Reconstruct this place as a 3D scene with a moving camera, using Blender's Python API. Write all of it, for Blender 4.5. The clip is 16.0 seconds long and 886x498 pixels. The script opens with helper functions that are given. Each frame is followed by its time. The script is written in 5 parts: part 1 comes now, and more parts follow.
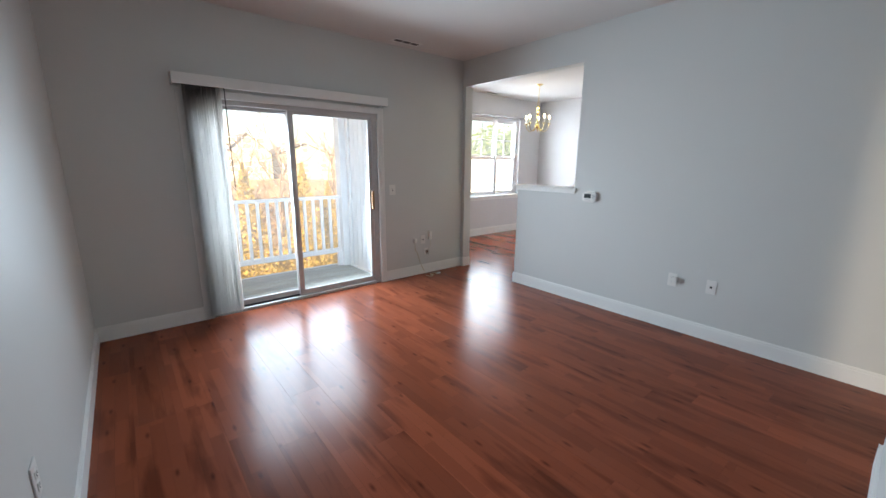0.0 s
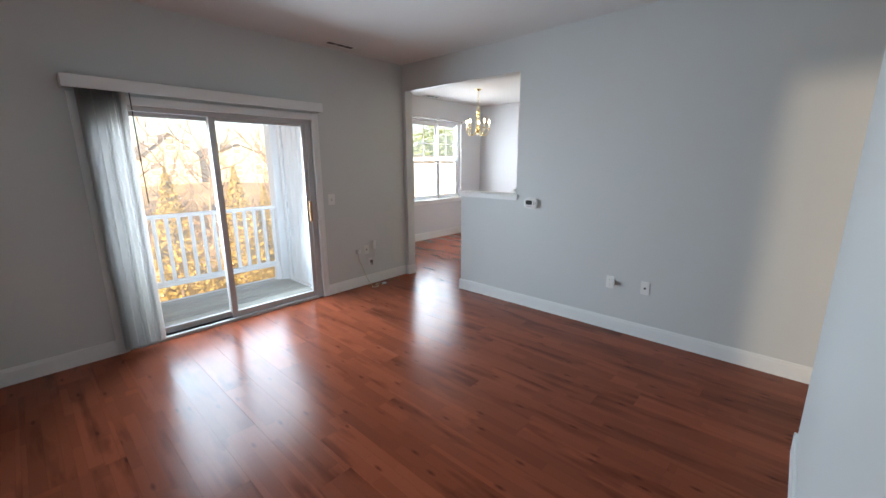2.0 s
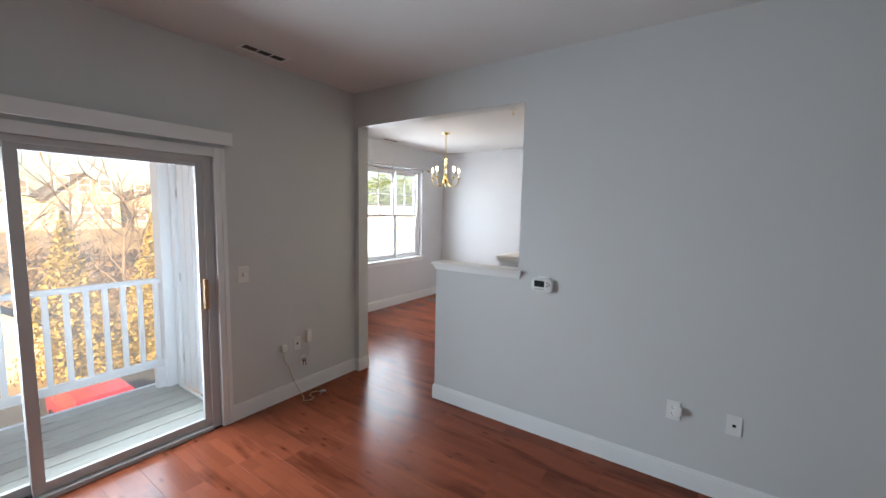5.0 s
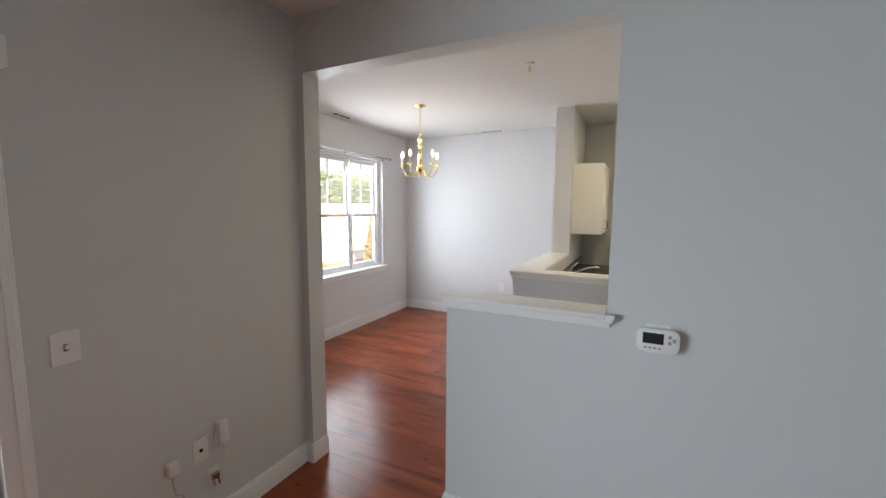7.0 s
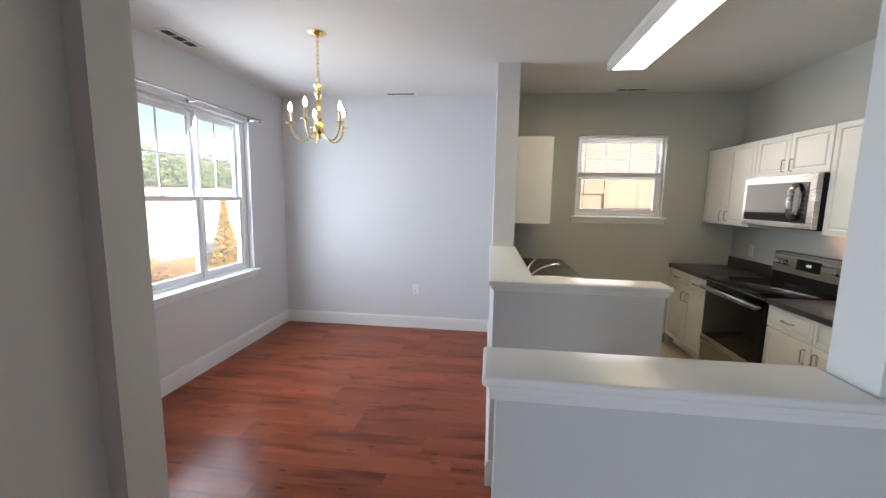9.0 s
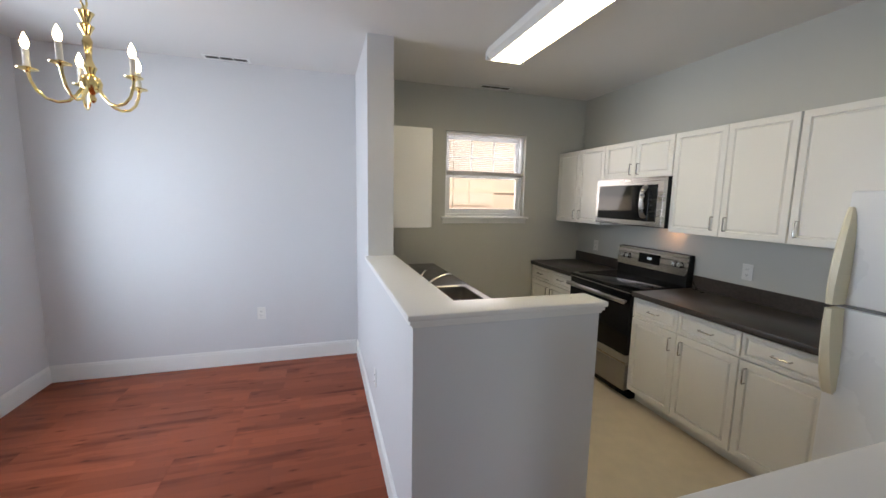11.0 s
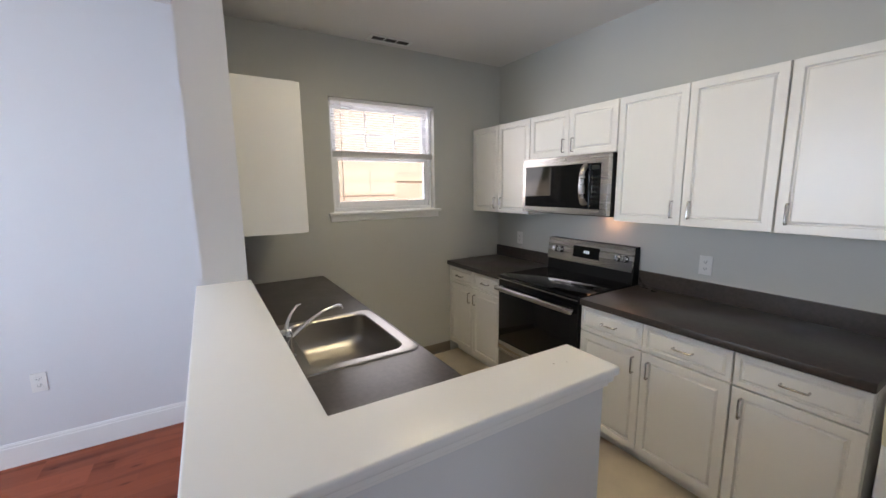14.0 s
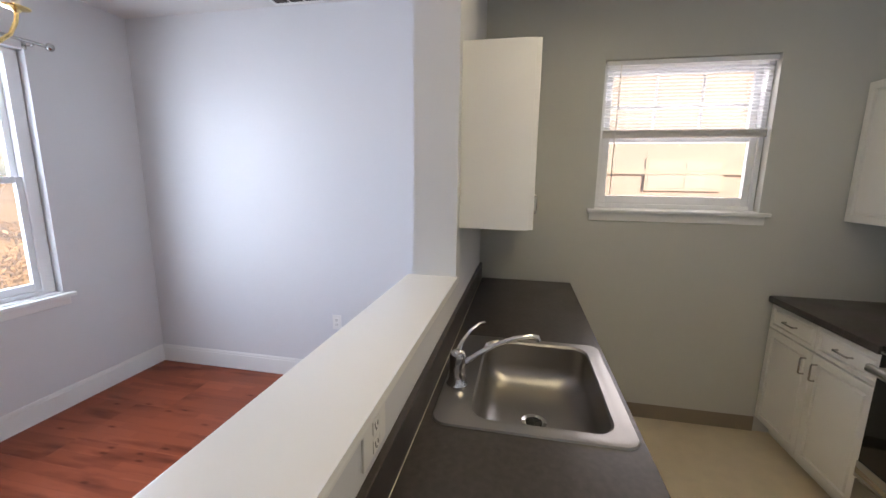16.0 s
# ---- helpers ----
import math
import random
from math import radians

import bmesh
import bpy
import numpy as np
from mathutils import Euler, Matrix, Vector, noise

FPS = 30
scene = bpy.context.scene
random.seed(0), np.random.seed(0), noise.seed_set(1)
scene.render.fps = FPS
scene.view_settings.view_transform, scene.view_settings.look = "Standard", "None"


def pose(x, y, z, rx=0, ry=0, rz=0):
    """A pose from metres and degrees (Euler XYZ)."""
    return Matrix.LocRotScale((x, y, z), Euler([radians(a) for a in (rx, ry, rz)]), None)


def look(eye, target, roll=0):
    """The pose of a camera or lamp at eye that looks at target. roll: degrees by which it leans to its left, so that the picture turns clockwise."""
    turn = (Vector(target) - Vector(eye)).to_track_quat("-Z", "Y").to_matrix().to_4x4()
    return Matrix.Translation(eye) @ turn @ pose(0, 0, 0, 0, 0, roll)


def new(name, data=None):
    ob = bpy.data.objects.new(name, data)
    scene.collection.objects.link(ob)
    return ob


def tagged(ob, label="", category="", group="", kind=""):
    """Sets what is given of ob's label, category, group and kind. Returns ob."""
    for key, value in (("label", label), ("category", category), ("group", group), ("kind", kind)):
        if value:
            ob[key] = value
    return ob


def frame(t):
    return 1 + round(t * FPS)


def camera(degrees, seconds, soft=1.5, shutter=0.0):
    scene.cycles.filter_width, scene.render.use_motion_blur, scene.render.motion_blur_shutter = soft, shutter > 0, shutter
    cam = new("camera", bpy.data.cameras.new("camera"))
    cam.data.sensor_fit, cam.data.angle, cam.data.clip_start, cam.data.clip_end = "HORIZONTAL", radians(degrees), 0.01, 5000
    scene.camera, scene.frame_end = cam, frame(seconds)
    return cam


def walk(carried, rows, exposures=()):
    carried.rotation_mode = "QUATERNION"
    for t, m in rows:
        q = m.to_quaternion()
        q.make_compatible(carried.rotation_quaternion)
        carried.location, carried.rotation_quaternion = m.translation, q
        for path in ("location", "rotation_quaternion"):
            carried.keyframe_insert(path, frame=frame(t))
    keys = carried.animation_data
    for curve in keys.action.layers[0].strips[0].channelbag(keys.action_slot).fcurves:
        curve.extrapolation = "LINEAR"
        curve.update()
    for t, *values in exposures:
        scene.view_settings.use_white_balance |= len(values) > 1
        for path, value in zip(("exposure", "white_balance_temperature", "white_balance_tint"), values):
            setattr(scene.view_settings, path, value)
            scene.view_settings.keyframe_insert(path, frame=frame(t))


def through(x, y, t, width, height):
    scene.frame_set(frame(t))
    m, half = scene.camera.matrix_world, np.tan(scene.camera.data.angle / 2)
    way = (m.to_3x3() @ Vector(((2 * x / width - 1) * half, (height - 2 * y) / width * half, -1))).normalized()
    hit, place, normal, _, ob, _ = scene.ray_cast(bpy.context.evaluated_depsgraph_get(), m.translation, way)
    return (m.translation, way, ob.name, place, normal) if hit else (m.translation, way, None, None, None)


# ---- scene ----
cam = camera(97.7, 16.0)
PATH = [
    (0, (0.31, 0.379, 1.454), (1.554, 1.883, 1.018), 0.4),
    (0.5, (0.221, 0.262, 1.457), (1.528, 1.71, 0.97), -0.5),
    (1, (0.227, 0.262, 1.429), (1.531, 1.667, 0.834), -1.2),
    (1.5, (0.29, 0.356, 1.436), (1.642, 1.715, 0.865), -1.1),
    (2, (0.406, 0.451, 1.542), (1.847, 1.767, 1.104), -0.2),
    (2.5, (0.504, 0.523, 1.596), (1.979, 1.83, 1.254), 0.4),
    (3, (0.642, 0.641, 1.634), (2.155, 1.924, 1.385), 0.9),
    (3.5, (0.799, 0.792, 1.661), (2.343, 2.044, 1.448), 1.2),
    (4, (0.964, 1.023, 1.638), (2.546, 2.23, 1.438), 1.3),
    (6.5, (1.975, 2.285, 1.635), (3.706, 3.264, 1.431), 0.4),
    (7, (2.231, 2.572, 1.641), (4.013, 3.455, 1.434), 0.4),
    (7.5, (2.438, 2.793, 1.622), (4.268, 3.57, 1.405), 0.6),
    (8, (2.662, 3.064, 1.629), (4.546, 3.688, 1.388), 0.8),
    (8.5, (2.896, 3.252, 1.593), (4.827, 3.714, 1.344), 0.9),
    (9, (3.152, 3.441, 1.584), (5.121, 3.673, 1.325), 1.0),
    (9.5, (3.3, 3.615, 1.599), (5.282, 3.624, 1.33), 0.9),
    (10, (3.468, 3.735, 1.588), (5.437, 3.505, 1.318), 0.9),
    (12.5, (4.127, 3.597, 1.631), (5.898, 2.707, 1.366), 0.4),
    (13, (4.276, 3.489, 1.618), (6.006, 2.526, 1.333), -0.3),
    (13.5, (4.454, 3.462, 1.623), (6.149, 2.444, 1.319), -0.7),
    (14, (4.592, 3.357, 1.602), (6.281, 2.333, 1.288), -0.7),
    (14.5, (4.666, 3.167, 1.584), (6.411, 2.24, 1.27), -0.2),
    (15, (4.783, 3.013, 1.574), (6.648, 2.368, 1.249), 0.2),
    (15.5, (4.949, 2.948, 1.584), (6.904, 2.699, 1.247), 0.6),
    (16, (5.053, 2.95, 1.578), (6.984, 3.335, 1.229), 0.8),
]
EXPOSE = [(0, 2.94, 7150, 12), (4, 2.67, 7100, 13), (6.5, 2.65, 7500, 14), (8, 2.83, 7500, 14), (9.5, 2.42, 6800, 14), (10.5, 2.42, 6850, 14), (12.5, 2.5, 6800, 18), (14.5, 2.6, 6500, 18), (16, 2.6, 6700, 19)]
walk(cam, [(t, look(eye, target, roll)) for t, eye, target, roll in PATH], EXPOSE)

# ---- world, sun, exposure ----
SUN_ELEV, SUN_AZ = 24.0, 222.0          # low warm sun behind the building, shining on the hillside
world = bpy.data.worlds.new("world")
scene.world = world
world.use_nodes = True
wn = world.node_tree.nodes
sky = wn.new("ShaderNodeTexSky")
sky.sky_type = "NISHITA"
sky.sun_disc = False
sky.sun_elevation = radians(SUN_ELEV)
sky.sun_rotation = radians(SUN_AZ)
sky.dust_density = 1.5
bg = wn["Background"]
world.node_tree.links.new(sky.outputs[0], bg.inputs[0])
bg.inputs[1].default_value = 0.036
sun_data = bpy.data.lights.new("sun", "SUN")
sun_data.energy, sun_data.angle, sun_data.color = 2.5, radians(0.6), (1.0, 0.80, 0.54)
sun = new("sun", sun_data)
sa, se = radians(SUN_AZ), radians(SUN_ELEV)
sun_from = Vector((math.sin(sa) * math.cos(se), math.cos(sa) * math.cos(se), math.sin(se)))
sun.matrix_world = look(sun_from * 30, (0, 0, 0))



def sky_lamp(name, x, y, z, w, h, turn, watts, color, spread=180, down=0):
    """An area lamp that stands in for light through an opening."""
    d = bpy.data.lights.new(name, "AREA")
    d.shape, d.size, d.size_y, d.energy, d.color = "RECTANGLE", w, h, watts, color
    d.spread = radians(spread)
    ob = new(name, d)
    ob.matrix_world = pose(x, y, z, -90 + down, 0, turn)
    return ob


sky_lamp("sky_light_door", 1.75, 4.90, 1.18, 1.66, 1.36, 12, 14.6, (0.58, 0.78, 1.0), 142, 15)
sky_lamp("sky_light_dining", 6.30, 6.22, 1.56, 1.40, 1.48, 4, 16.5, (0.68, 0.83, 1.0), 168, 17)
sky_lamp("sky_light_kitchen", 7.90, 2.02, 1.86, 0.86, 0.82, -90, 1.8, (0.96, 0.96, 1.0), 160, 22)
# low evening light: a lamp added in the high window of an unseen side room
sky_lamp("added_light_side_room", -5.36, -3.65, 1.98, 2.5, 0.28, 90, 68.0, (1.0, 0.89, 0.74))

# ---- materials ----


def nodes_of(name):
    m = bpy.data.materials.new(name)
    m.use_nodes = True
    nt = m.node_tree
    return m, nt, nt.nodes, nt.links, nt.nodes["Principled BSDF"]


def rgba(c):
    return (c[0], c[1], c[2], 1.0)


def surface(name, color, rough=0.5, metal=0.0, vary=0.08, scale=6.0, grain=120.0, bump=0.05, spread=0.0, coat=0.0, spec=0.5, stretch=(1, 1, 1)):
    """A plain surface with broad variation, fine grain and fine relief, in metres."""
    m, nt, n, l, p = nodes_of(name)
    tc = n.new("ShaderNodeTexCoord")
    mp = n.new("ShaderNodeMapping")
    mp.inputs["Scale"].default_value = stretch
    l.new(tc.outputs["Object"], mp.inputs[0])
    big = n.new("ShaderNodeTexNoise")
    big.inputs["Scale"].default_value = scale
    big.inputs["Detail"].default_value = 4
    l.new(mp.outputs[0], big.inputs["Vector"])
    fine = n.new("ShaderNodeTexNoise")
    fine.inputs["Scale"].default_value = grain
    fine.inputs["Detail"].default_value = 3
    l.new(mp.outputs[0], fine.inputs["Vector"])
    mix = n.new("ShaderNodeMix")
    mix.data_type = "RGBA"
    lo = [max(0, c * (1 - vary)) for c in color]
    hi = [min(1, c * (1 + vary)) for c in color]
    mix.inputs[6].default_value, mix.inputs[7].default_value = rgba(lo), rgba(hi)
    l.new(big.outputs[0], mix.inputs[0])
    col = mix.outputs[2]
    if spread:
        oi = n.new("ShaderNodeObjectInfo")
        hs = n.new("ShaderNodeHueSaturation")
        mr = n.new("ShaderNodeMapRange")
        mr.inputs[3].default_value, mr.inputs[4].default_value = 1 - spread, 1 + spread
        l.new(oi.outputs["Random"], mr.inputs[0])
        l.new(mr.outputs[0], hs.inputs["Value"])
        l.new(col, hs.inputs["Color"])
        col = hs.outputs[0]
    l.new(col, p.inputs["Base Color"])
    rr = n.new("ShaderNodeMapRange")
    rr.inputs[3].default_value, rr.inputs[4].default_value = max(0.02, rough * 0.85), min(1, rough * 1.15)
    l.new(big.outputs[0], rr.inputs[0])
    l.new(rr.outputs[0], p.inputs["Roughness"])
    p.inputs["Metallic"].default_value = metal
    p.inputs["Coat Weight"].default_value = coat
    p.inputs["Specular IOR Level"].default_value = spec
    if bump:
        b = n.new("ShaderNodeBump")
        b.inputs["Strength"].default_value = bump
        b.inputs["Distance"].default_value = 0.002
        l.new(fine.outputs[0], b.inputs["Height"])
        l.new(b.outputs[0], p.inputs["Normal"])
    return m


def laminate(name):
    """Reddish cherry laminate: long strips along the plank, streaks and knots."""
    m, nt, n, l, p = nodes_of(name)
    tc = n.new("ShaderNodeTexCoord")
    oi = n.new("ShaderNodeObjectInfo")
    off = n.new("ShaderNodeVectorMath")
    off.operation = "MULTIPLY_ADD"
    cx = n.new("ShaderNodeCombineXYZ")
    for i in range(3):
        l.new(oi.outputs["Random"], cx.inputs[i])
    off.inputs[1].default_value = (3.7, 41.0, 17.0)
    l.new(cx.outputs[0], off.inputs[0])
    l.new(tc.outputs["Object"], off.inputs[2])
    # strips inside a plank
    mp = n.new("ShaderNodeMapping")
    mp.inputs["Rotation"].default_value = (0, 0, radians(90))
    l.new(off.outputs[0], mp.inputs[0])
    br = n.new("ShaderNodeTexBrick")
    br.inputs["Scale"].default_value = 1.0
    br.inputs["Mortar Size"].default_value = 0.0006
    br.inputs["Brick Width"].default_value = 0.42
    br.inputs["Row Height"].default_value = 0.064
    br.inputs["Color1"].default_value = (0.285, 0.070, 0.032, 1)
    br.inputs["Color2"].default_value = (0.225, 0.054, 0.025, 1)
    br.inputs["Mortar"].default_value = (0.17, 0.045, 0.022, 1)
    br.offset = 0.37
    l.new(mp.outputs[0], br.inputs["Vector"])
    st = n.new("ShaderNodeMapping")
    st.inputs["Scale"].default_value = (10, 1.5, 1)
    l.new(off.outputs[0], st.inputs[0])
    gr = n.new("ShaderNodeTexNoise")
    gr.inputs["Scale"].default_value = 1.0
    gr.inputs["Detail"].default_value = 3
    gr.inputs["Distortion"].default_value = 0.2
    l.new(st.outputs[0], gr.inputs["Vector"])
    ramp = n.new("ShaderNodeValToRGB")
    ramp.color_ramp.elements[0].position, ramp.color_ramp.elements[0].color = 0.30, (0.48, 0.42, 0.42, 1)
    ramp.color_ramp.elements[1].position, ramp.color_ramp.elements[1].color = 0.46, (1.0, 1.0, 1.0, 1)
    l.new(gr.outputs[0], ramp.inputs[0])
    mul = n.new("ShaderNodeMix")
    mul.data_type, mul.blend_type = "RGBA", "MULTIPLY"
    mul.inputs[0].default_value = 0.85
    l.new(br.outputs[0], mul.inputs[6])
    l.new(ramp.outputs[0], mul.inputs[7])
    # knots
    kn = n.new("ShaderNodeMapping")
    kn.inputs["Scale"].default_value = (5.6, 1.9, 1)
    l.new(off.outputs[0], kn.inputs[0])
    vo = n.new("ShaderNodeTexVoronoi")
    vo.voronoi_dimensions = "2D"
    vo.inputs["Scale"].default_value = 1.0
    l.new(kn.outputs[0], vo.inputs["Vector"])
    kr = n.new("ShaderNodeValToRGB")
    kr.color_ramp.elements[0].position, kr.color_ramp.elements[0].color = 0.015, (0.34, 0.27, 0.27, 1)
    kr.color_ramp.elements[1].position, kr.color_ramp.elements[1].color = 0.075, (1, 1, 1, 1)
    l.new(vo.outputs["Distance"], kr.inputs[0])
    mul2 = n.new("ShaderNodeMix")
    mul2.data_type, mul2.blend_type = "RGBA", "MULTIPLY"
    mul2.inputs[0].default_value = 0.8
    l.new(mul.outputs[2], mul2.inputs[6])
    l.new(kr.outputs[0], mul2.inputs[7])
    hs = n.new("ShaderNodeHueSaturation")
    mr = n.new("ShaderNodeMapRange")
    mr.inputs[3].default_value, mr.inputs[4].default_value = 0.85, 1.15
    l.new(oi.outputs["Random"], mr.inputs[0])
    l.new(mr.outputs[0], hs.inputs["Value"])
    l.new(mul2.outputs[2], hs.inputs["Color"])
    l.new(hs.outputs[0], p.inputs["Base Color"])
    rr = n.new("ShaderNodeMapRange")
    rr.inputs[3].default_value, rr.inputs[4].default_value = 0.18, 0.27
    l.new(gr.outputs[0], rr.inputs[0])
    l.new(rr.outputs[0], p.inputs["Roughness"])
    p.inputs["Specular IOR Level"].default_value = 0.17
    b = n.new("ShaderNodeBump")
    b.inputs["Strength"].default_value = 0.06
    b.inputs["Distance"].default_value = 0.001
    l.new(gr.outputs[0], b.inputs["Height"])
    l.new(b.outputs[0], p.inputs["Normal"])
    return m


def pane_glass(name, tint=(1, 1, 1), haze=0.014):
    """Thin window glass: clear, with a faint gloss and a veil of haze mixed in."""
    m, nt, n, l, p = nodes_of(name)
    n.remove(p)
    out = n["Material Output"]
    tr = n.new("ShaderNodeBsdfTransparent")
    tr.inputs[0].default_value = rgba(tint)
    gl = n.new("ShaderNodeBsdfGlossy")
    gl.inputs["Roughness"].default_value = 0.02
    lw = n.new("ShaderNodeLayerWeight")
    lw.inputs[0].default_value = 0.5
    pw = n.new("ShaderNodeMath")
    pw.operation = "POWER"
    pw.inputs[1].default_value = 4.0
    l.new(lw.outputs["Facing"], pw.inputs[0])
    ma = n.new("ShaderNodeMath")
    ma.operation = "MULTIPLY_ADD"
    ma.inputs[1].default_value, ma.inputs[2].default_value = 0.6, 0.03
    l.new(pw.outputs[0], ma.inputs[0])
    mx = n.new("ShaderNodeMixShader")
    l.new(ma.outputs[0], mx.inputs[0])
    l.new(tr.outputs[0], mx.inputs[1])
    l.new(gl.outputs[0], mx.inputs[2])
    # a veil of haze put into the glass as a thin film, which scatters the daylight behind it
    film = n.new("ShaderNodeBsdfTranslucent")
    film.inputs[0].default_value = (0.85, 0.85, 0.83, 1)
    sm = n.new("ShaderNodeTexNoise")
    sm.inputs["Scale"].default_value = 2.2
    fr = n.new("ShaderNodeMapRange")
    fr.inputs[1].default_value, fr.inputs[2].default_value = 0.3, 0.7
    fr.inputs[3].default_value, fr.inputs[4].default_value = haze * 0.7, haze * 1.3
    l.new(sm.outputs[0], fr.inputs[0])
    mf = n.new("ShaderNodeMixShader")
    l.new(fr.outputs[0], mf.inputs[0])
    l.new(mx.outputs[0], mf.inputs[1])
    l.new(film.outputs[0], mf.inputs[2])
    l.new(mf.outputs[0], out.inputs[0])
    return m


def thin_sheet(name, color, through):
    """A thin vinyl or leaf sheet that lets part of the light through."""
    m = surface(name, color, 0.5, vary=0.06, scale=12, grain=160, bump=0.05)
    n, l = m.node_tree.nodes, m.node_tree.links
    tr = n.new("ShaderNodeBsdfTranslucent")
    tr.inputs[0].default_value = rgba(color)
    mx = n.new("ShaderNodeMixShader")
    mx.inputs[0].default_value = through
    l.new(n["Principled BSDF"].outputs[0], mx.inputs[1])
    l.new(tr.outputs[0], mx.inputs[2])
    l.new(mx.outputs[0], n["Material Output"].inputs[0])
    return m


def glowing(name, color, strength):
    m, nt, n, l, p = nodes_of(name)
    p.inputs["Base Color"].default_value = rgba((0.9, 0.9, 0.88))
    p.inputs["Emission Color"].default_value = rgba(color)
    p.inputs["Emission Strength"].default_value = strength
    p.inputs["Roughness"].default_value = 0.35
    return m


WALL = surface("wall_paint_gray", (0.612, 0.622, 0.605), 0.5, vary=0.025, scale=1.6, grain=260, bump=0.10)
WALL_DIN = surface("wall_paint_cool_gray", (0.665, 0.67, 0.68), 0.46, vary=0.02, scale=1.6, grain=260, bump=0.09)
WALL_KIT = surface("wall_paint_sage_gray", (0.53, 0.535, 0.50), 0.5, vary=0.03, scale=1.6, grain=260, bump=0.10)
CEIL = surface("ceiling_paint", (0.71, 0.695, 0.675), 0.9, vary=0.02, scale=2.0, grain=140, bump=0.25)
TRIM = surface("trim_paint_white", (0.80, 0.80, 0.78), 0.35, vary=0.03, scale=5, grain=90, bump=0.03)
LEDGE = surface("ledge_paint_white", (0.80, 0.79, 0.765), 0.30, vary=0.03, scale=4, grain=90, bump=0.03)
VINYL = surface("vinyl_white", (0.82, 0.83, 0.84), 0.35, vary=0.02, scale=5, grain=60, bump=0.0)
WOODFLOOR = laminate("cherry_laminate")
SUBFLOOR = surface("subfloor_dark", (0.06, 0.025, 0.015), 0.7)
KFLOOR = surface("vinyl_floor_beige", (0.62, 0.53, 0.39), 0.38, vary=0.12, scale=9, grain=45, bump=0.05)
COVE = surface("cove_base_taupe", (0.24, 0.20, 0.155), 0.5)
GLASS = pane_glass("window_glass")
SINKSTEEL = surface("sink_satin_steel", (0.35, 0.335, 0.315), 0.34, metal=1.0, vary=0.05, scale=4, grain=260, bump=0.04)
STEEL = surface("stainless_steel", (0.46, 0.445, 0.43), 0.27, metal=1.0, vary=0.04, scale=3, grain=260, bump=0.015, stretch=(0.3, 1, 8))
CHROME = surface("chrome", (0.75, 0.75, 0.76), 0.10, metal=1.0, vary=0.02, bump=0)
NICKEL = surface("satin_nickel", (0.46, 0.45, 0.43), 0.24, metal=1.0, vary=0.03, bump=0)
ALU = surface("aluminium_frame", (0.54, 0.53, 0.52), 0.42, metal=0.0, vary=0.06, scale=8, bump=0.03)
BLACK = surface("black_plastic", (0.006, 0.006, 0.006), 0.45, vary=0.1, bump=0.02, spec=0.2)
BLACKGLASS = surface("black_glass", (0.004, 0.004, 0.0045), 0.06, vary=0.05, bump=0, spec=0.3)
# slats of the white ceiling registers, their shade put into a dark gray
VENTSLAT = surface("vent_slat_shadow_gray", (0.10, 0.095, 0.09), 0.6, bump=0)
DARKGAP = surface("dark_gap", (0.02, 0.018, 0.016), 0.8, bump=0)
BRASS = surface("polished_brass", (0.90, 0.72, 0.34), 0.16, metal=1.0, vary=0.05, bump=0)
COUNTER = surface("laminate_counter_dark", (0.046, 0.038, 0.034), 0.30, vary=0.6, scale=55, grain=240, bump=0.05)
cn, cl = COUNTER.node_tree.nodes, COUNTER.node_tree.links
wear = cn.new("ShaderNodeTexNoise")
wear.inputs["Scale"].default_value, wear.inputs["Detail"].default_value, wear.inputs["Distortion"].default_value = 5.0, 2, 0.3
ctc = cn.new("ShaderNodeTexCoord")
cl.new(ctc.outputs["Object"], wear.inputs["Vector"])
wr = cn.new("ShaderNodeMapRange")
wr.inputs[1].default_value, wr.inputs[2].default_value, wr.inputs[3].default_value, wr.inputs[4].default_value = 0.25, 0.75, 0.27, 0.36
cl.new(wear.outputs[0], wr.inputs[0])
cl.new(wr.outputs[0], cn["Principled BSDF"].inputs["Roughness"])
CAB = surface("thermofoil_white", (0.80, 0.79, 0.75), 0.30, vary=0.015, scale=3, grain=60, bump=0.0)
FRIDGE = surface("appliance_white", (0.80, 0.82, 0.84), 0.28, vary=0.015, scale=3, grain=300, bump=0.08)
CREAM = surface("yellowed_plastic", (0.74, 0.70, 0.54), 0.38, vary=0.05, scale=6, bump=0.02)
PLATE = surface("plate_white_plastic", (0.78, 0.77, 0.74), 0.35, vary=0.02, bump=0)
BLINDS = thin_sheet("blind_fabric_vinyl", (0.80, 0.775, 0.745), 0.2)
DECK = surface("weathered_deck_board", (0.36, 0.35, 0.30), 0.75, vary=0.3, scale=5, grain=70, bump=0.3, spread=0.15, stretch=(1, 9, 1))
EXTWHITE = surface("exterior_white_vinyl", (0.80, 0.82, 0.84), 0.5, vary=0.03, scale=3)
DARKWOOD = surface("dark_brown_wood", (0.05, 0.032, 0.025), 0.5, vary=0.25, scale=5, grain=60, stretch=(1, 8, 8))
OAK = surface("bare_wood_handle", (0.42, 0.22, 0.09), 0.5, vary=0.15, scale=20, grain=90)
LCD = surface("lcd_dark", (0.022, 0.025, 0.023), 0.2, bump=0)
TUBE = glowing("diffuser_glow", (1.0, 0.88, 0.55), 2.3)
BULB = glowing("bulb_glow", (1.0, 0.78, 0.45), 8.0)
SMALLLAMP = glowing("cooktop_lamp_glow", (1.0, 0.5, 0.25), 3.4)
CLOCK = glowing("clock_digits_glow", (0.7, 0.9, 1.0), 0.09)

# ---- building helpers ----


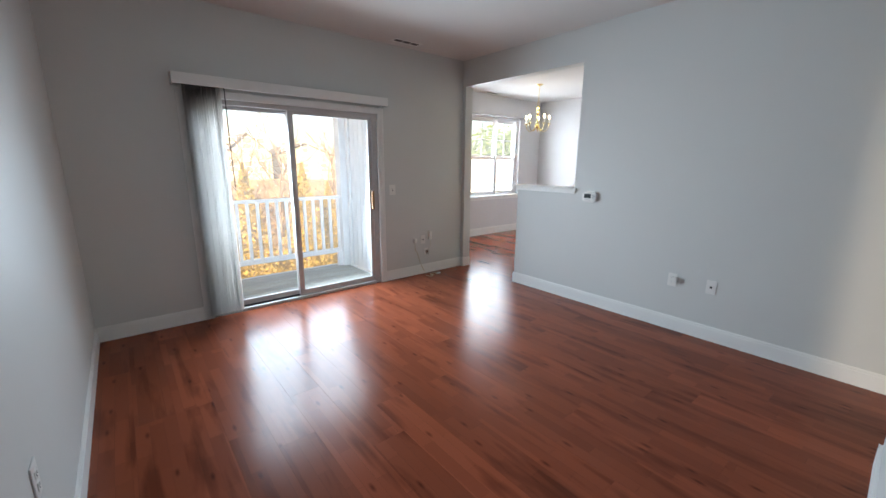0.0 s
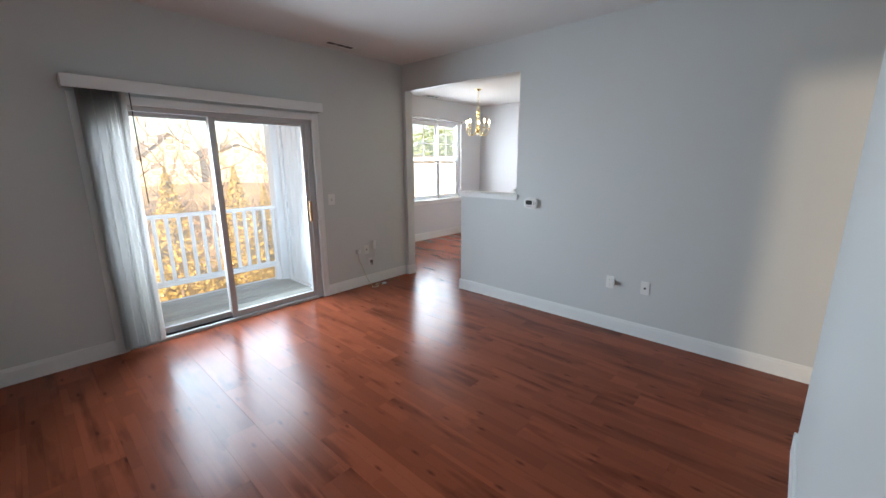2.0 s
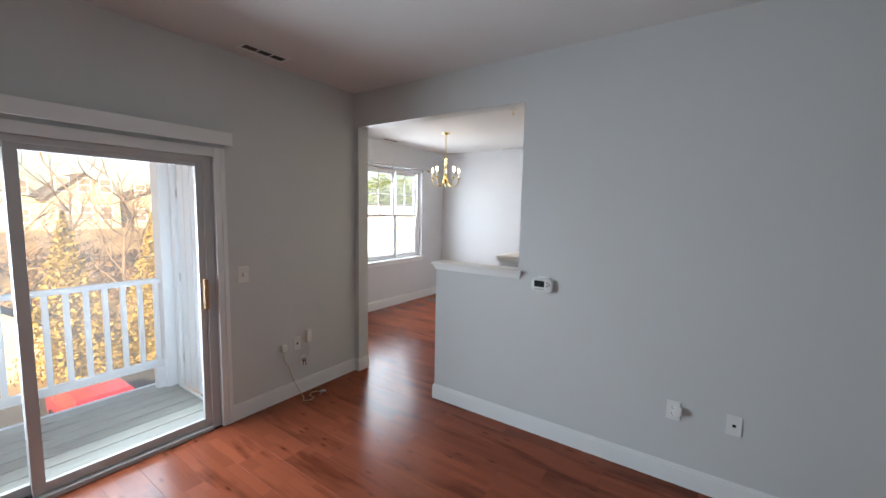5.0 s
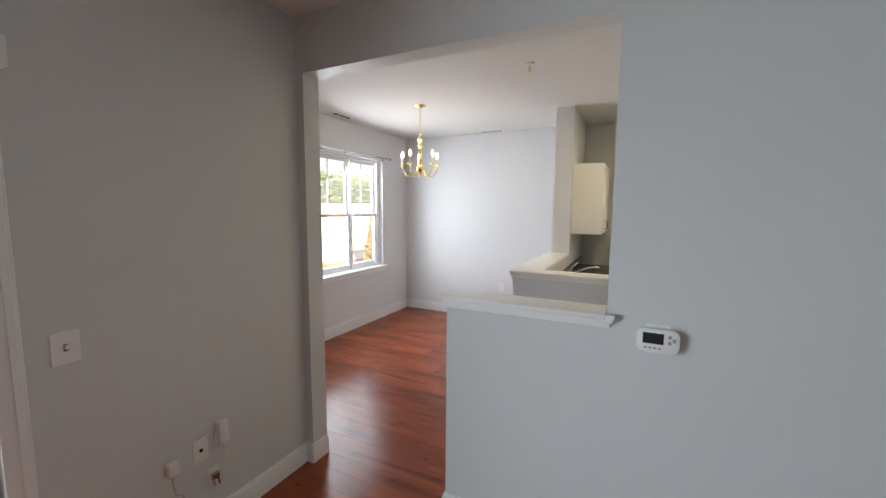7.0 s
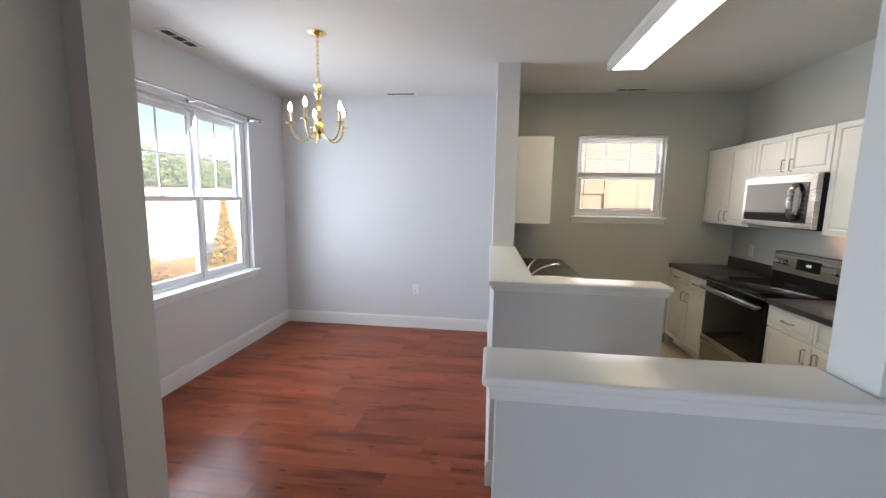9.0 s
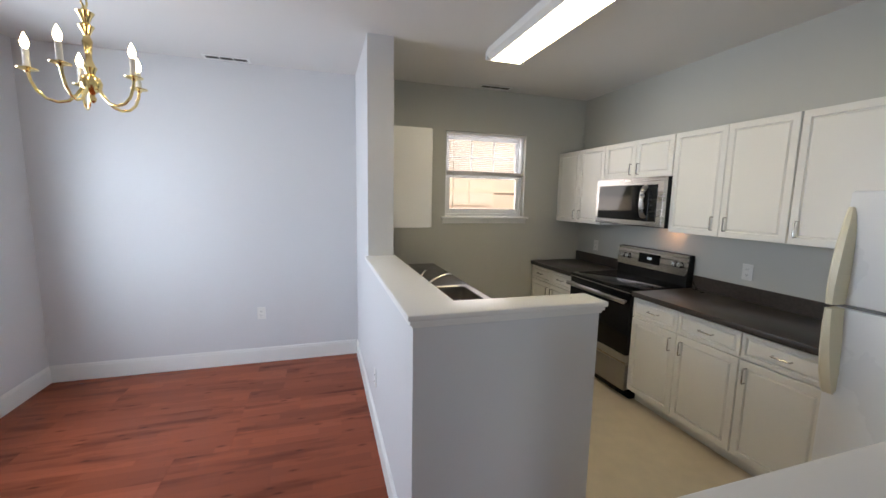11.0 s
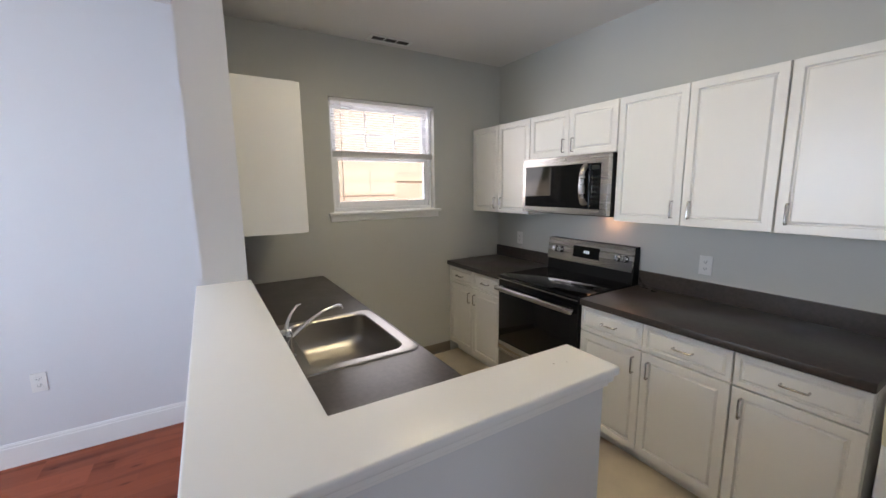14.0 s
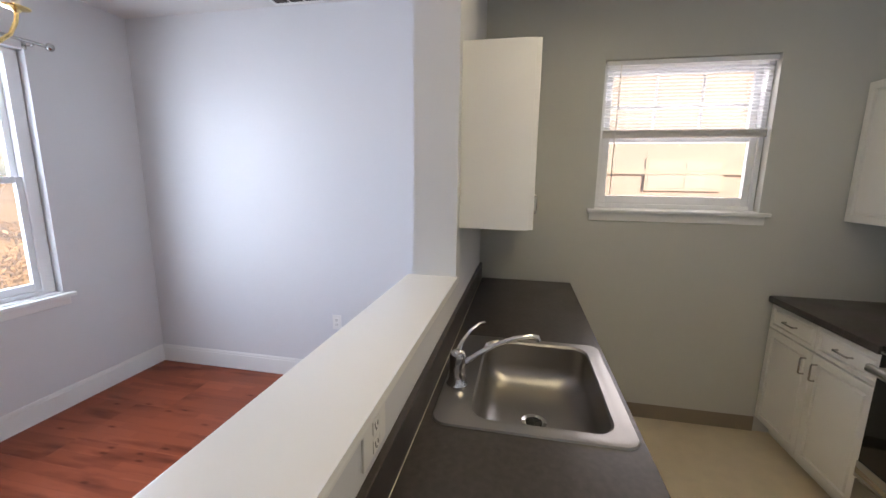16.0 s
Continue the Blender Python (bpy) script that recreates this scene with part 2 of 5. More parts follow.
def box(bm, x0, x1, y0, y1, z0, z1, bevel=0.0, seg=2):
    c = bmesh.ops.create_cube(bm, size=1.0)
    vs = c["verts"]
    bmesh.ops.scale(bm, vec=(x1 - x0, y1 - y0, z1 - z0), verts=vs)
    bmesh.ops.translate(bm, vec=((x0 + x1) / 2, (y0 + y1) / 2, (z0 + z1) / 2), verts=vs)
    if bevel:
        es = list({e for v in vs for e in v.link_edges})
        r = bmesh.ops.bevel(bm, geom=es, offset=bevel, segments=seg, affect="EDGES", profile=0.5)
        return list({v for f in r["faces"] for v in f.verts} | {v for v in vs if v.is_valid})
    return vs


def ring_slab(lo, hi, hole_lo, hole_hi, axis, d0, d1):
    """A slab with one rectangular hole; lo, hi and the hole in the two axes other than axis, d0 to d1 along it."""
    bm = bmesh.new()

    def place(u, v, d):
        return {"x": (d, u, v), "y": (u, d, v), "z": (u, v, d)}[axis]
    q = []
    for d in (d0, d1):
        for (a0, b0), (a1, b1) in ((lo, hi), (hole_lo, hole_hi)):
            q.append([bm.verts.new(place(u, v, d)) for u, v in ((a0, b0), (a1, b0), (a1, b1), (a0, b1))])
    for i in range(4):
        j = (i + 1) % 4
        bm.faces.new((q[0][i], q[0][j], q[1][j], q[1][i]))
        bm.faces.new((q[2][i], q[2][j], q[3][j], q[3][i]))
        bm.faces.new((q[0][i], q[0][j], q[2][j], q[2][i]))
        bm.faces.new((q[1][i], q[1][j], q[3][j], q[3][i]))
    return bm


def boxes(*dims, bevel=0.0):
    bm = bmesh.new()
    for d in dims:
        box(bm, *d, bevel=bevel)
    return bm


def rod(bm, a, b, r0, r1=None, seg=14, caps=True):
    a, b = Vector(a), Vector(b)
    d = b - a
    m = Matrix.Translation((a + b) / 2) @ d.to_track_quat("Z", "Y").to_matrix().to_4x4()
    return bmesh.ops.create_cone(bm, cap_ends=caps, segments=seg, radius1=r0, radius2=r0 if r1 is None else r1, depth=d.length, matrix=m)["verts"]


def ball(bm, c, r, seg=14):
    return bmesh.ops.create_uvsphere(bm, u_segments=seg, v_segments=max(6, seg // 2 + 2), radius=r, matrix=Matrix.Translation(c))["verts"]


def lathe(bm, c, prof, seg=20):
    """A turned shape about the vertical through c; prof: radius and height pairs."""
    rings = []
    for r, z in prof:
        rings.append([bm.verts.new((c[0] + r * math.cos(2 * math.pi * i / seg), c[1] + r * math.sin(2 * math.pi * i / seg), c[2] + z)) for i in range(seg)])
    for a, b in zip(rings, rings[1:]):
        for i in range(seg):
            j = (i + 1) % seg
            bm.faces.new((a[i], a[j], b[j], b[i]))
    for ring in (rings[0][::-1], rings[-1]):
        bm.faces.new(ring)


def sweep(bm, pts, r, seg=10, flat=1.0):
    """A round bar of radius r (a number or one for each point) along pts."""
    pts = [Vector(q) for q in pts]
    rs = r if isinstance(r, (list, tuple)) else [r] * len(pts)
    rings, side = [], None
    for i, q in enumerate(pts):
        d = (pts[min(i + 1, len(pts) - 1)] - pts[max(i - 1, 0)]).normalized()
        if side is None:
            side = d.orthogonal().normalized()
        side = (side - d * side.dot(d)).normalized()
        up = d.cross(side)
        rings.append([bm.verts.new(q + side * rs[i] * math.cos(2 * math.pi * k / seg) + up * rs[i] * flat * math.sin(2 * math.pi * k / seg)) for k in range(seg)])
    for a, b in zip(rings, rings[1:]):
        for k in range(seg):
            j = (k + 1) % seg
            bm.faces.new((a[k], a[j], b[j], b[k]))
    bm.faces.new(rings[0][::-1])
    bm.faces.new(rings[-1])


def mesh_of(name, bm, material, smooth=False):
    bmesh.ops.recalc_face_normals(bm, faces=bm.faces[:])
    me = bpy.data.meshes.new(name)
    bm.to_mesh(me)
    bm.free()
    me.materials.append(material)
    if smooth:
        for q in me.polygons:
            q.use_smooth = True
        me.set_sharp_from_angle(angle=radians(35))
    return me


def structure(name, bm, material, label="", category="", smooth=False):
    return tagged(new(name, mesh_of(name, bm, material, smooth)), label, category, "", "structure")


def thing(name, loc, label, category, group=""):
    ob = new(name)
    ob.empty_display_size = 0.1
    ob.location = loc
    return tagged(ob, label, category, group)


def part(name, bm, material, parent, label="", smooth=False):
    """One mesh, given in world places, under a thing or a part."""
    ob = new(name, mesh_of(name, bm, material, smooth))
    ob.parent = parent
    root = parent
    at = Vector(root.location)
    while root.parent:
        root = root.parent
        at = Vector(root.location)
    if parent.parent is None:
        ob.matrix_parent_inverse = Matrix.Translation(-at) if parent.type == "EMPTY" else Matrix()
    if label:
        tagged(ob, label)
    return ob


def solo(name, bm, material, label, category, group="", smooth=False):
    return tagged(new(name, mesh_of(name, bm, material, smooth)), label, category, group)

# ---- plan ----
H = 2.743                      # ceiling
XP, XQ = 3.976, 4.100          # partition, living and dining faces
YD = 4.416                     # living face of the wall with the sliding door
XF, YW = 7.690, 5.950          # far wall; wall with the dining window
YK, YS = 0.810, -2.6           # kitchen wall; closing wall behind the walk
PEN0, PEN1 = 3.215, 3.405      # half wall between dining and kitchen
SL0, SL1, SLZ = 0.84, 2.66, 1.985   # sliding door opening
DW0, DW1, DZ0, DZ1 = 5.58, 7.02, 0.80, 2.325   # dining window
KW0, KW1, KZ0, KZ1 = 1.56, 2.49, 1.415, 2.305  # kitchen window

# ---- structure ----
# doorway near the south end is added to pass the side room lamp's light
structure("wall_west", boxes((-0.12, 0, YS, -2.35, 0, H), (-0.12, 0, -1.15, YD + 0.15, 0, H), (-0.12, 0, -2.35, -1.15, 2.03, H)), WALL, "light gray painted drywall wall", "wall")
# unseen side room, added so its slot window and doorway shape the light patch
structure("wall_side_room", boxes((-5.3, -0.12, -0.70, -0.58, 0, H), (-5.3, -0.12, -5.12, -5.0, 0, H), (-0.24, -0.12, -5.0, -2.72, 0, H)), WALL, "gray painted wall of the unseen side room", "wall")
structure("wall_side_room_west", ring_slab((-5.12, 0), (-0.58, H), (-4.9, 1.84), (-2.4, 2.12), "x", -5.42, -5.3), WALL, "gray painted wall of the unseen side room with an added high window", "wall")
structure("ceiling_side_room", boxes((-5.42, -0.12, -5.12, -0.58, H, H + 0.1)), CEIL, "white painted ceiling of the unseen side room", "ceiling")
structure("floor_side_room", boxes((-5.42, -0.12, -5.12, -0.58, -0.15, -0.001), (-0.12, 0.0, -2.35, -1.15, -0.012, -0.001)), SUBFLOOR, "dark wood floor of the unseen side room", "floor")
structure("wall_south", boxes((-0.12, XQ, YS - 0.12, YS, 0, H)), WALL, "light gray painted drywall wall", "wall")
structure("wall_north", boxes((0, SL0, YD, YD + 0.15, 0, H), (SL1, XQ, YD, YD + 0.15, 0, H), (SL0, SL1, YD, YD + 0.15, SLZ, H)), WALL,
          "gray painted drywall wall round the sliding door", "wall")
structure("wall_partition", boxes((XP, XQ, YS, 2.66, 0, H), (XP, XQ, 2.66, 4.362, 2.424, H), (XP, XQ, 4.362, YD, 0, H)), WALL,
          "gray painted partition wall with a wide opening", "wall")
structure("wall_stub", boxes((1.20, 3.00, 0.098, 0.268, 0, H)), WALL, "gray painted free-standing wall stub", "wall")
structure("knee_wall", boxes((XP, XQ, 2.66, 3.412, 0, 1.182)), WALL, "gray painted half-height wall in the opening", "wall")
structure("wall_dining_west", boxes((XP, XQ, YD + 0.15, YW + 0.15, 0, H)), WALL_DIN, "cool gray painted dining wall", "wall")
structure("wall_dining_window", ring_slab((XQ, 0), (XF + 0.15, H), (DW0, DZ0), (DW1, DZ1), "y", YW, YW + 0.15),
          WALL_DIN, "cool gray painted wall round the dining window", "wall")
structure("wall_dining_far", boxes((XF, XF + 0.15, PEN1, YW, 0, H)), WALL_DIN, "cool gray satin painted dining wall", "wall")
structure("wall_kitchen_far", ring_slab((YK - 0.12, 0), (PEN1, H), (KW0, KZ0), (KW1, KZ1), "x", XF, XF + 0.15),
          WALL_KIT, "sage gray painted kitchen wall round the window", "wall")
structure("wall_kitchen_south", boxes((XQ, XF, YK - 0.12, YK, 0, H)), WALL_KIT, "sage gray painted wall behind the cabinets", "wall")
structure("wall_column", boxes((6.672, XF, PEN0, PEN1, 0, H)), WALL_DIN, "white painted full-height wall end beside the pass-through", "wall")
structure("half_wall_kitchen", boxes((5.155, 6.672, PEN0, PEN1, 0, 1.13), (5.155, 5.285, 2.555, PEN0, 0, 1.13)), WALL_DIN, "white painted L-shaped half wall", "wall")
structure("ceiling", boxes((-0.12, XQ, YS - 0.12, YD + 0.15, H, H + 0.1), (XQ, XF + 0.15, YK - 0.12, YW + 0.15, H, H + 0.1)), CEIL, "white painted flat ceiling", "ceiling")

# floors: a dark base under the planks, and the kitchen's sheet floor
structure("floor", boxes((-0.12, XQ, YS - 0.12, YD + 0.15, -0.15, -0.012), (XQ, XF + 0.15, 2.555, YW + 0.15, -0.15, -0.012), (XQ, XF + 0.15, YK - 0.12, 2.555, -0.15, -0.012)),
          SUBFLOOR, "reddish cherry laminate plank floor", "floor")
structure("floor_kitchen", boxes((XQ, XF, YK, 2.555, -0.012, 0.001), (5.285, XF, 2.555, PEN0, -0.012, 0.001)), KFLOOR, "beige mottled sheet vinyl floor", "floor")


def baseboard(name, runs, material=TRIM, h=0.125, t=0.014):
    """Boards along walls; runs: two ends and the way out of the wall. A flat board under a thinner rounded cap."""
    for (xa, ya), (xb, yb), (nx, ny) in runs:
        bm = bmesh.new()
        for z0, z1, d in ((0.0, h - 0.022, t), (h - 0.022, h - 0.008, t * 0.72), (h - 0.008, h, t * 0.45)):
            xs = sorted((xa, xb, xa + nx * d, xb + nx * d))
            ys = sorted((ya, yb, ya + ny * d, yb + ny * d))
            box(bm, xs[0], xs[-1], ys[0], ys[-1], z0, z1)
        structure(name, bm, material, "taupe vinyl cove base" if material is COVE else "white painted wooden baseboard", "baseboard")


B = 0.014
baseboard("baseboard", [((0, -1.15), (0, YD), (1, 0)), ((0, YS), (0, -2.35), (1, 0)), ((B, YD), (0.762, YD), (0, -1)), ((2.735, YD), (XP, YD), (0, -1)), ((XP, 0.25 - 2.6), (XP, 2.66), (-1, 0)),
                               ((XP, 2.66), (XP, 3.412), (-1, 0)), ((XP - B, 3.412), (XQ, 3.412), (0, 1)), ((XP, 4.362), (XP, YD - B), (-1, 0)), ((XP - B, 4.362), (XQ, 4.362), (0, -1)),
                               ((1.20, 0.268), (3.00, 0.268), (0, 1)), ((3.00, 0.098), (3.00, 0.268 + B), (1, 0)), ((1.20, 0.098), (1.20, 0.268), (-1, 0))])
baseboard("baseboard", [((XQ, YD + 0.15), (XQ, YW), (1, 0)), ((XQ + B, YW), (XF - B, YW), (0, -1)), ((XF, PEN1 + B), (XF, YW), (-1, 0)), ((5.155 - B, PEN1), (XF, PEN1), (0, 1)),
                               ((5.155, 2.555), (5.155, PEN1), (-1, 0)), ((XQ, 2.66), (XQ, 3.412), (1, 0))], h=0.145)
baseboard("baseboard", [((XF, YK + 0.6), (XF, 2.62), (-1, 0)), ((5.155, 2.555), (5.285, 2.555), (0, -1))], COVE, h=0.10, t=0.006)


def ledge(name, x0, x1, y0, y1, z, sides, label):
    """A rounded board on a half wall with a stepped cove moulding under its edge."""
    bm = bmesh.new()
    box(bm, x0, x1, y0, y1, z - 0.024, z, bevel=0.008, seg=3)
    return structure(name, bm, LEDGE, label, "ledge", smooth=True)


ledge("ledge_knee_wall", XP - 0.034, XQ + 0.024, 2.663, 3.445, 1.207, "", "white painted ledge board on the half wall")
structure("ledge_trim", boxes((XP - 0.034, XP - 0.002, 2.628, 2.6625, 1.183, 1.206), (XP - 0.024, XP, 2.635, 3.430, 1.167, 1.183), (XP - 0.013, XP, 2.645, 3.424, 1.145, 1.167),
                              (XP, XQ, 3.412, 3.430, 1.155, 1.183), (XQ, XQ + 0.012, 2.66, 3.430, 1.159, 1.183), bevel=0.003), LEDGE,
          "white stepped moulding under the ledge", "trim")
bm = bmesh.new()
corner = ((5.128, 2.528), (5.296, 2.528), (5.296, PEN0 - 0.016), (6.674, PEN0 - 0.016), (6.674, 3.432), (5.128, 3.432))
lo_ring = [bm.verts.new((x, y, 1.142)) for x, y in corner]
hi_ring = [bm.verts.new((x, y, 1.166)) for x, y in corner]
bm.faces.new(lo_ring[::-1])
bm.faces.new(hi_ring)
for i in range(6):
    j = (i + 1) % 6
    bm.faces.new((lo_ring[i], lo_ring[j], hi_ring[j], hi_ring[i]))
bmesh.ops.bevel(bm, geom=bm.edges[:], offset=0.006, segments=3, affect="EDGES", profile=0.5)
structure("ledge_half_wall", bm, LEDGE, "white painted L-shaped ledge board on the half wall", "ledge", smooth=True)
structure("trim_half_wall", boxes((5.138, 5.155, 2.538, 3.42, 1.125, 1.142), (5.147, 5.155, 2.546, 3.412, 1.111, 1.125), (5.155, 5.29, 2.538, 2.555, 1.118, 1.142), (5.285, 5.291, 2.538, PEN0, 1.124, 1.142),
                                  (5.155, 6.672, PEN1, 3.42, 1.118, 1.142), bevel=0.002), LEDGE, "white stepped moulding under the ledge", "trim")

# ---- sliding glass door ----
door = thing("sliding_door", (1.75, YD, 0), "white aluminium sliding glass door, closed, seen onto the balcony", "sliding door")
part("door_frame", boxes((SL0, 0.90, YD + 0.02, YD + 0.14, 0.0, SLZ), (2.60, SL1, YD + 0.02, YD + 0.14, 0, SLZ), (0.90, 2.60, YD + 0.02, YD + 0.14, 1.945, SLZ), (0.90, 2.60, YD + 0.0, YD + 0.14, -0.01, 0.028), bevel=0.003), ALU, door)
part("track", boxes((0.90, 2.60, YD + 0.045, YD + 0.052, 0.028, 0.045), (0.90, 2.60, YD + 0.09, YD + 0.097, 0.028, 0.045)), DARKGAP, door)


def slider_panel(x0, x1, y, right):
    p_ = part("door_panel", boxes((x0, x0 + 0.055, y, y + 0.03, 0.03, 1.95), (x1 - 0.055, x1, y, y + 0.03, 0.03, 1.95), (x0 + 0.055, x1 - 0.055, y, y + 0.03, 0.03, 0.088), (x0 + 0.055, x1 - 0.055, y, y + 0.03, 1.912, 1.95), bevel=0.003), ALU, door)
    g = part("pane", boxes((x0 + 0.053, x1 - 0.053, y + 0.012, y + 0.018, 0.086, 1.914)), GLASS, p_)
    g.visible_shadow = False
    return p_


slider_panel(0.885, 1.728, YD + 0.082, False)
pr = slider_panel(1.672, 2.612, YD + 0.036, True)
part("handle", boxes((2.572, 2.600, YD - 0.002, YD + 0.034, 0.905, 1.125), bevel=0.006), OAK, pr, "bare wooden pull handle")
bm = bmesh.new()
sweep(bm, [(2.583, YD + 0.068, 0.94), (2.583, YD + 0.10, 0.95), (2.583, YD + 0.10, 1.09), (2.583, YD + 0.068, 1.10)], 0.006)
part("outer_handle", bm, EXTWHITE, pr)
structure("door_casing", boxes((0.762, SL0, YD - 0.016, YD, 0, 2.05), (SL1, 2.735, YD - 0.016, YD, 0, 2.05), (SL0, SL1, YD - 0.016, YD, SLZ, 2.05), (0.772, 0.80, YD - 0.022, YD - 0.016, 0, 2.04), (2.70, 2.725, YD - 0.022, YD - 0.016, 0, 2.04), bevel=0.003),
          TRIM, "white painted door casing", "trim")

# vertical blinds gathered at one side under a valance
val = thing("blind_valance", (1.74, YD, 2.06), "white valance over the sliding door", "valance")
part("fascia", boxes((0.735, 2.742, YD - 0.118, YD - 0.108, 2.062, 2.150), bevel=0.003), TRIM, val)
part("return_board", boxes((0.735, 0.745, YD - 0.108, YD - 0.001, 2.062, 2.150)), TRIM, val)
part("return_board", boxes((2.732, 2.742, YD - 0.108, YD - 0.001, 2.062, 2.150)), TRIM, val)
part("top_board", boxes((0.745, 2.732, YD - 0.108, YD - 0.001, 2.142, 2.150)), TRIM, val)
part("headrail", boxes((0.76, 2.72, YD - 0.075, YD - 0.035, 2.072, 2.112), bevel=0.003), VINYL, val)
vb = thing("vertical_blind", (0.95, YD - 0.055, 0.03), "white vertical blind slats drawn to one side, hanging to the floor", "vertical blind")
for i in range(19):
    bm = bmesh.new()
    cx, a = 0.818 + i * 0.0147, radians(68 + 4 * math.sin(i * 2.3))
    w, k = 0.089, 5
    rows = []
    for j in range(k + 1):
        s = (j / k - 0.5) * w
        bow = 0.008 * (1 - (2 * j / k - 1) ** 2)
        dx, dy = math.cos(a) * s - math.sin(a) * bow, math.sin(a) * s + math.cos(a) * bow
        rows.append([(cx + dx + 0.004 * math.sin(i), YD - 0.06 + dy, z) for z in (0.035, 2.075)])
    vv = [[bm.verts.new(q) for q in r] for r in rows]
    for r0, r1 in zip(vv, vv[1:]):
        bm.faces.new((r0[0], r1[0], r1[1], r0[1]))
    bmesh.ops.solidify(bm, geom=bm.faces[:], thickness=0.0012)
    part("slat", bm, BLINDS, vb, smooth=True)
bm = bmesh.new()
sweep(bm, [(1.118, YD - 0.06, 2.07), (1.12, YD - 0.062, 1.6), (1.125, YD - 0.065, 1.22)], 0.004, 8)
part("wand", bm, DARKGAP, vb)

# ---- windows ----


def sash(bm, a0, a1, z0, z1, d0, d1, axis, wl, wr, wb, wt):
    """A frame of four bars: side widths wl and wr, foot wb, head wt."""
    for u0, u1, v0, v1 in ((a0, a0 + wl, z0, z1), (a1 - wr, a1, z0, z1), (a0 + wl, a1 - wr, z0, z0 + wb), (a0 + wl, a1 - wr, z1 - wt, z1)):
        if axis == "x":
            box(bm, u0, u1, d0, d1, v0, v1, bevel=0.003, seg=1)
        else:
            box(bm, d0, d1, u0, u1, v0, v1, bevel=0.003, seg=1)


def grille(bm, a0, a1, z0, z1, d0, d1, axis, cols, rws, w=0.016):
    for i in range(1, cols):
        u = a0 + (a1 - a0) * i / cols
        box(bm, *((u - w / 2, u + w / 2, d0, d1) if axis == "x" else (d0, d1, u - w / 2, u + w / 2)), z0, z1)
    for i in range(1, rws):
        v = z0 + (z1 - z0) * i / rws
        box(bm, *((a0, a1, d0 + 0.001, d1 - 0.001) if axis == "x" else (d0 + 0.001, d1 - 0.001, a0, a1)), v - w / 2, v + w / 2)


def hung(parent, a0, a1, z0, z1, d, axis, cols, fl=0.028, fr=0.028, sw=0.04):
    """A double-hung unit; d: the inner face of its jamb, going outwards; fl, fr: jamb widths; sw: sash width."""
    mid = z0 + (z1 - z0) * 0.487
    s0, s1 = a0 + fl, a1 - fr
    g0, g1 = s0 + sw - 0.002, s1 - sw + 0.002
    bm = bmesh.new()
    sash(bm, a0, a1, z0, z1, d, d + 0.085, axis, fl, fr, 0.028, 0.028)
    part("window_frame", bm, VINYL, parent)
    bm = bmesh.new()
    sash(bm, s0, s1, z0 + 0.028, mid + 0.022, d + 0.012, d + 0.042, axis, sw, sw, 0.05, 0.04)
    s = part("lower_sash", bm, VINYL, parent)
    for k, (v0, v1, e) in enumerate(((z0 + 0.076, mid - 0.016, d + 0.024), (mid + 0.018, z1 - 0.066, d + 0.056))):
        if k:
            bm = bmesh.new()
            sash(bm, s0, s1, mid - 0.02, z1 - 0.028, d + 0.045, d + 0.075, axis, sw, sw, 0.04, 0.04)
            s = part("upper_sash", bm, VINYL, parent)
        g = part("pane", boxes((g0, g1, e, e + 0.005, v0, v1) if axis == "x" else (e, e + 0.005, g0, g1, v0, v1)), GLASS, s)
        g.visible_shadow = False
        if k:
            bm = bmesh.new()
            grille(bm, g0, g1, v0, v1, e + 0.006, e + 0.012, axis, cols, 2)
            part("muntins", bm, VINYL, s)
    bm = bmesh.new()
    c = (a0 + a1) / 2
    box(bm, *((c - 0.03, c + 0.03, d + 0.004, d + 0.04) if axis == "x" else (d + 0.004, d + 0.04, c - 0.03, c + 0.03)), mid + 0.0225, mid + 0.034, bevel=0.004, seg=1)
    part("sash_lock", bm, VINYL, s)


w1 = tagged(thing("window_1", (6.3, YW, DZ0), "white vinyl double-hung twin window with a grille in the upper sashes", "window"), kind="structure")
hung(w1, DW0 + 0.004, 6.356, DZ0 + 0.004, DZ1 - 0.004, YW + 0.055, "x", 2, 0.07, 0.006, 0.036)
hung(w1, 6.370, DW1 - 0.004, DZ0 + 0.004, DZ1 - 0.004, YW + 0.055, "x", 2, 0.006, 0.07, 0.036)
part("mullion", boxes((6.3565, 6.3695, YW + 0.048, YW + 0.145, DZ0 + 0.004, DZ1 - 0.004), bevel=0.003), VINYL, w1)
part("window_sill", boxes((DW0 - 0.05, DW1 + 0.05, YW - 0.045, YW - 0.001, DZ0 - 0.03, DZ0 - 0.004), (DW0 + 0.002, DW1 - 0.002, YW - 0.001, YW + 0.055, DZ0 - 0.02, DZ0 + 0.003), bevel=0.004), TRIM, w1)
part("apron", boxes((DW0 - 0.03, DW1 + 0.03, YW - 0.014, YW - 0.001, DZ0 - 0.085, DZ0 - 0.03), bevel=0.003), TRIM, w1)

w2 = tagged(thing("window_2", (XF, 2.02, KZ0), "white vinyl double-hung kitchen window with a grille in the upper sash", "window"), kind="structure")
hung(w2, KW0 + 0.004, KW1 - 0.004, KZ0 + 0.004, KZ1 - 0.004, XF + 0.055, "y", 3)
part("window_sill", boxes((XF - 0.045, XF - 0.001, KW0 - 0.045, KW1 + 0.045, KZ0 - 0.024, KZ0 - 0.002), (XF - 0.001, XF + 0.055, KW0 + 0.002, KW1 - 0.002, KZ0 - 0.016, KZ0 + 0.003), bevel=0.004), TRIM, w2)
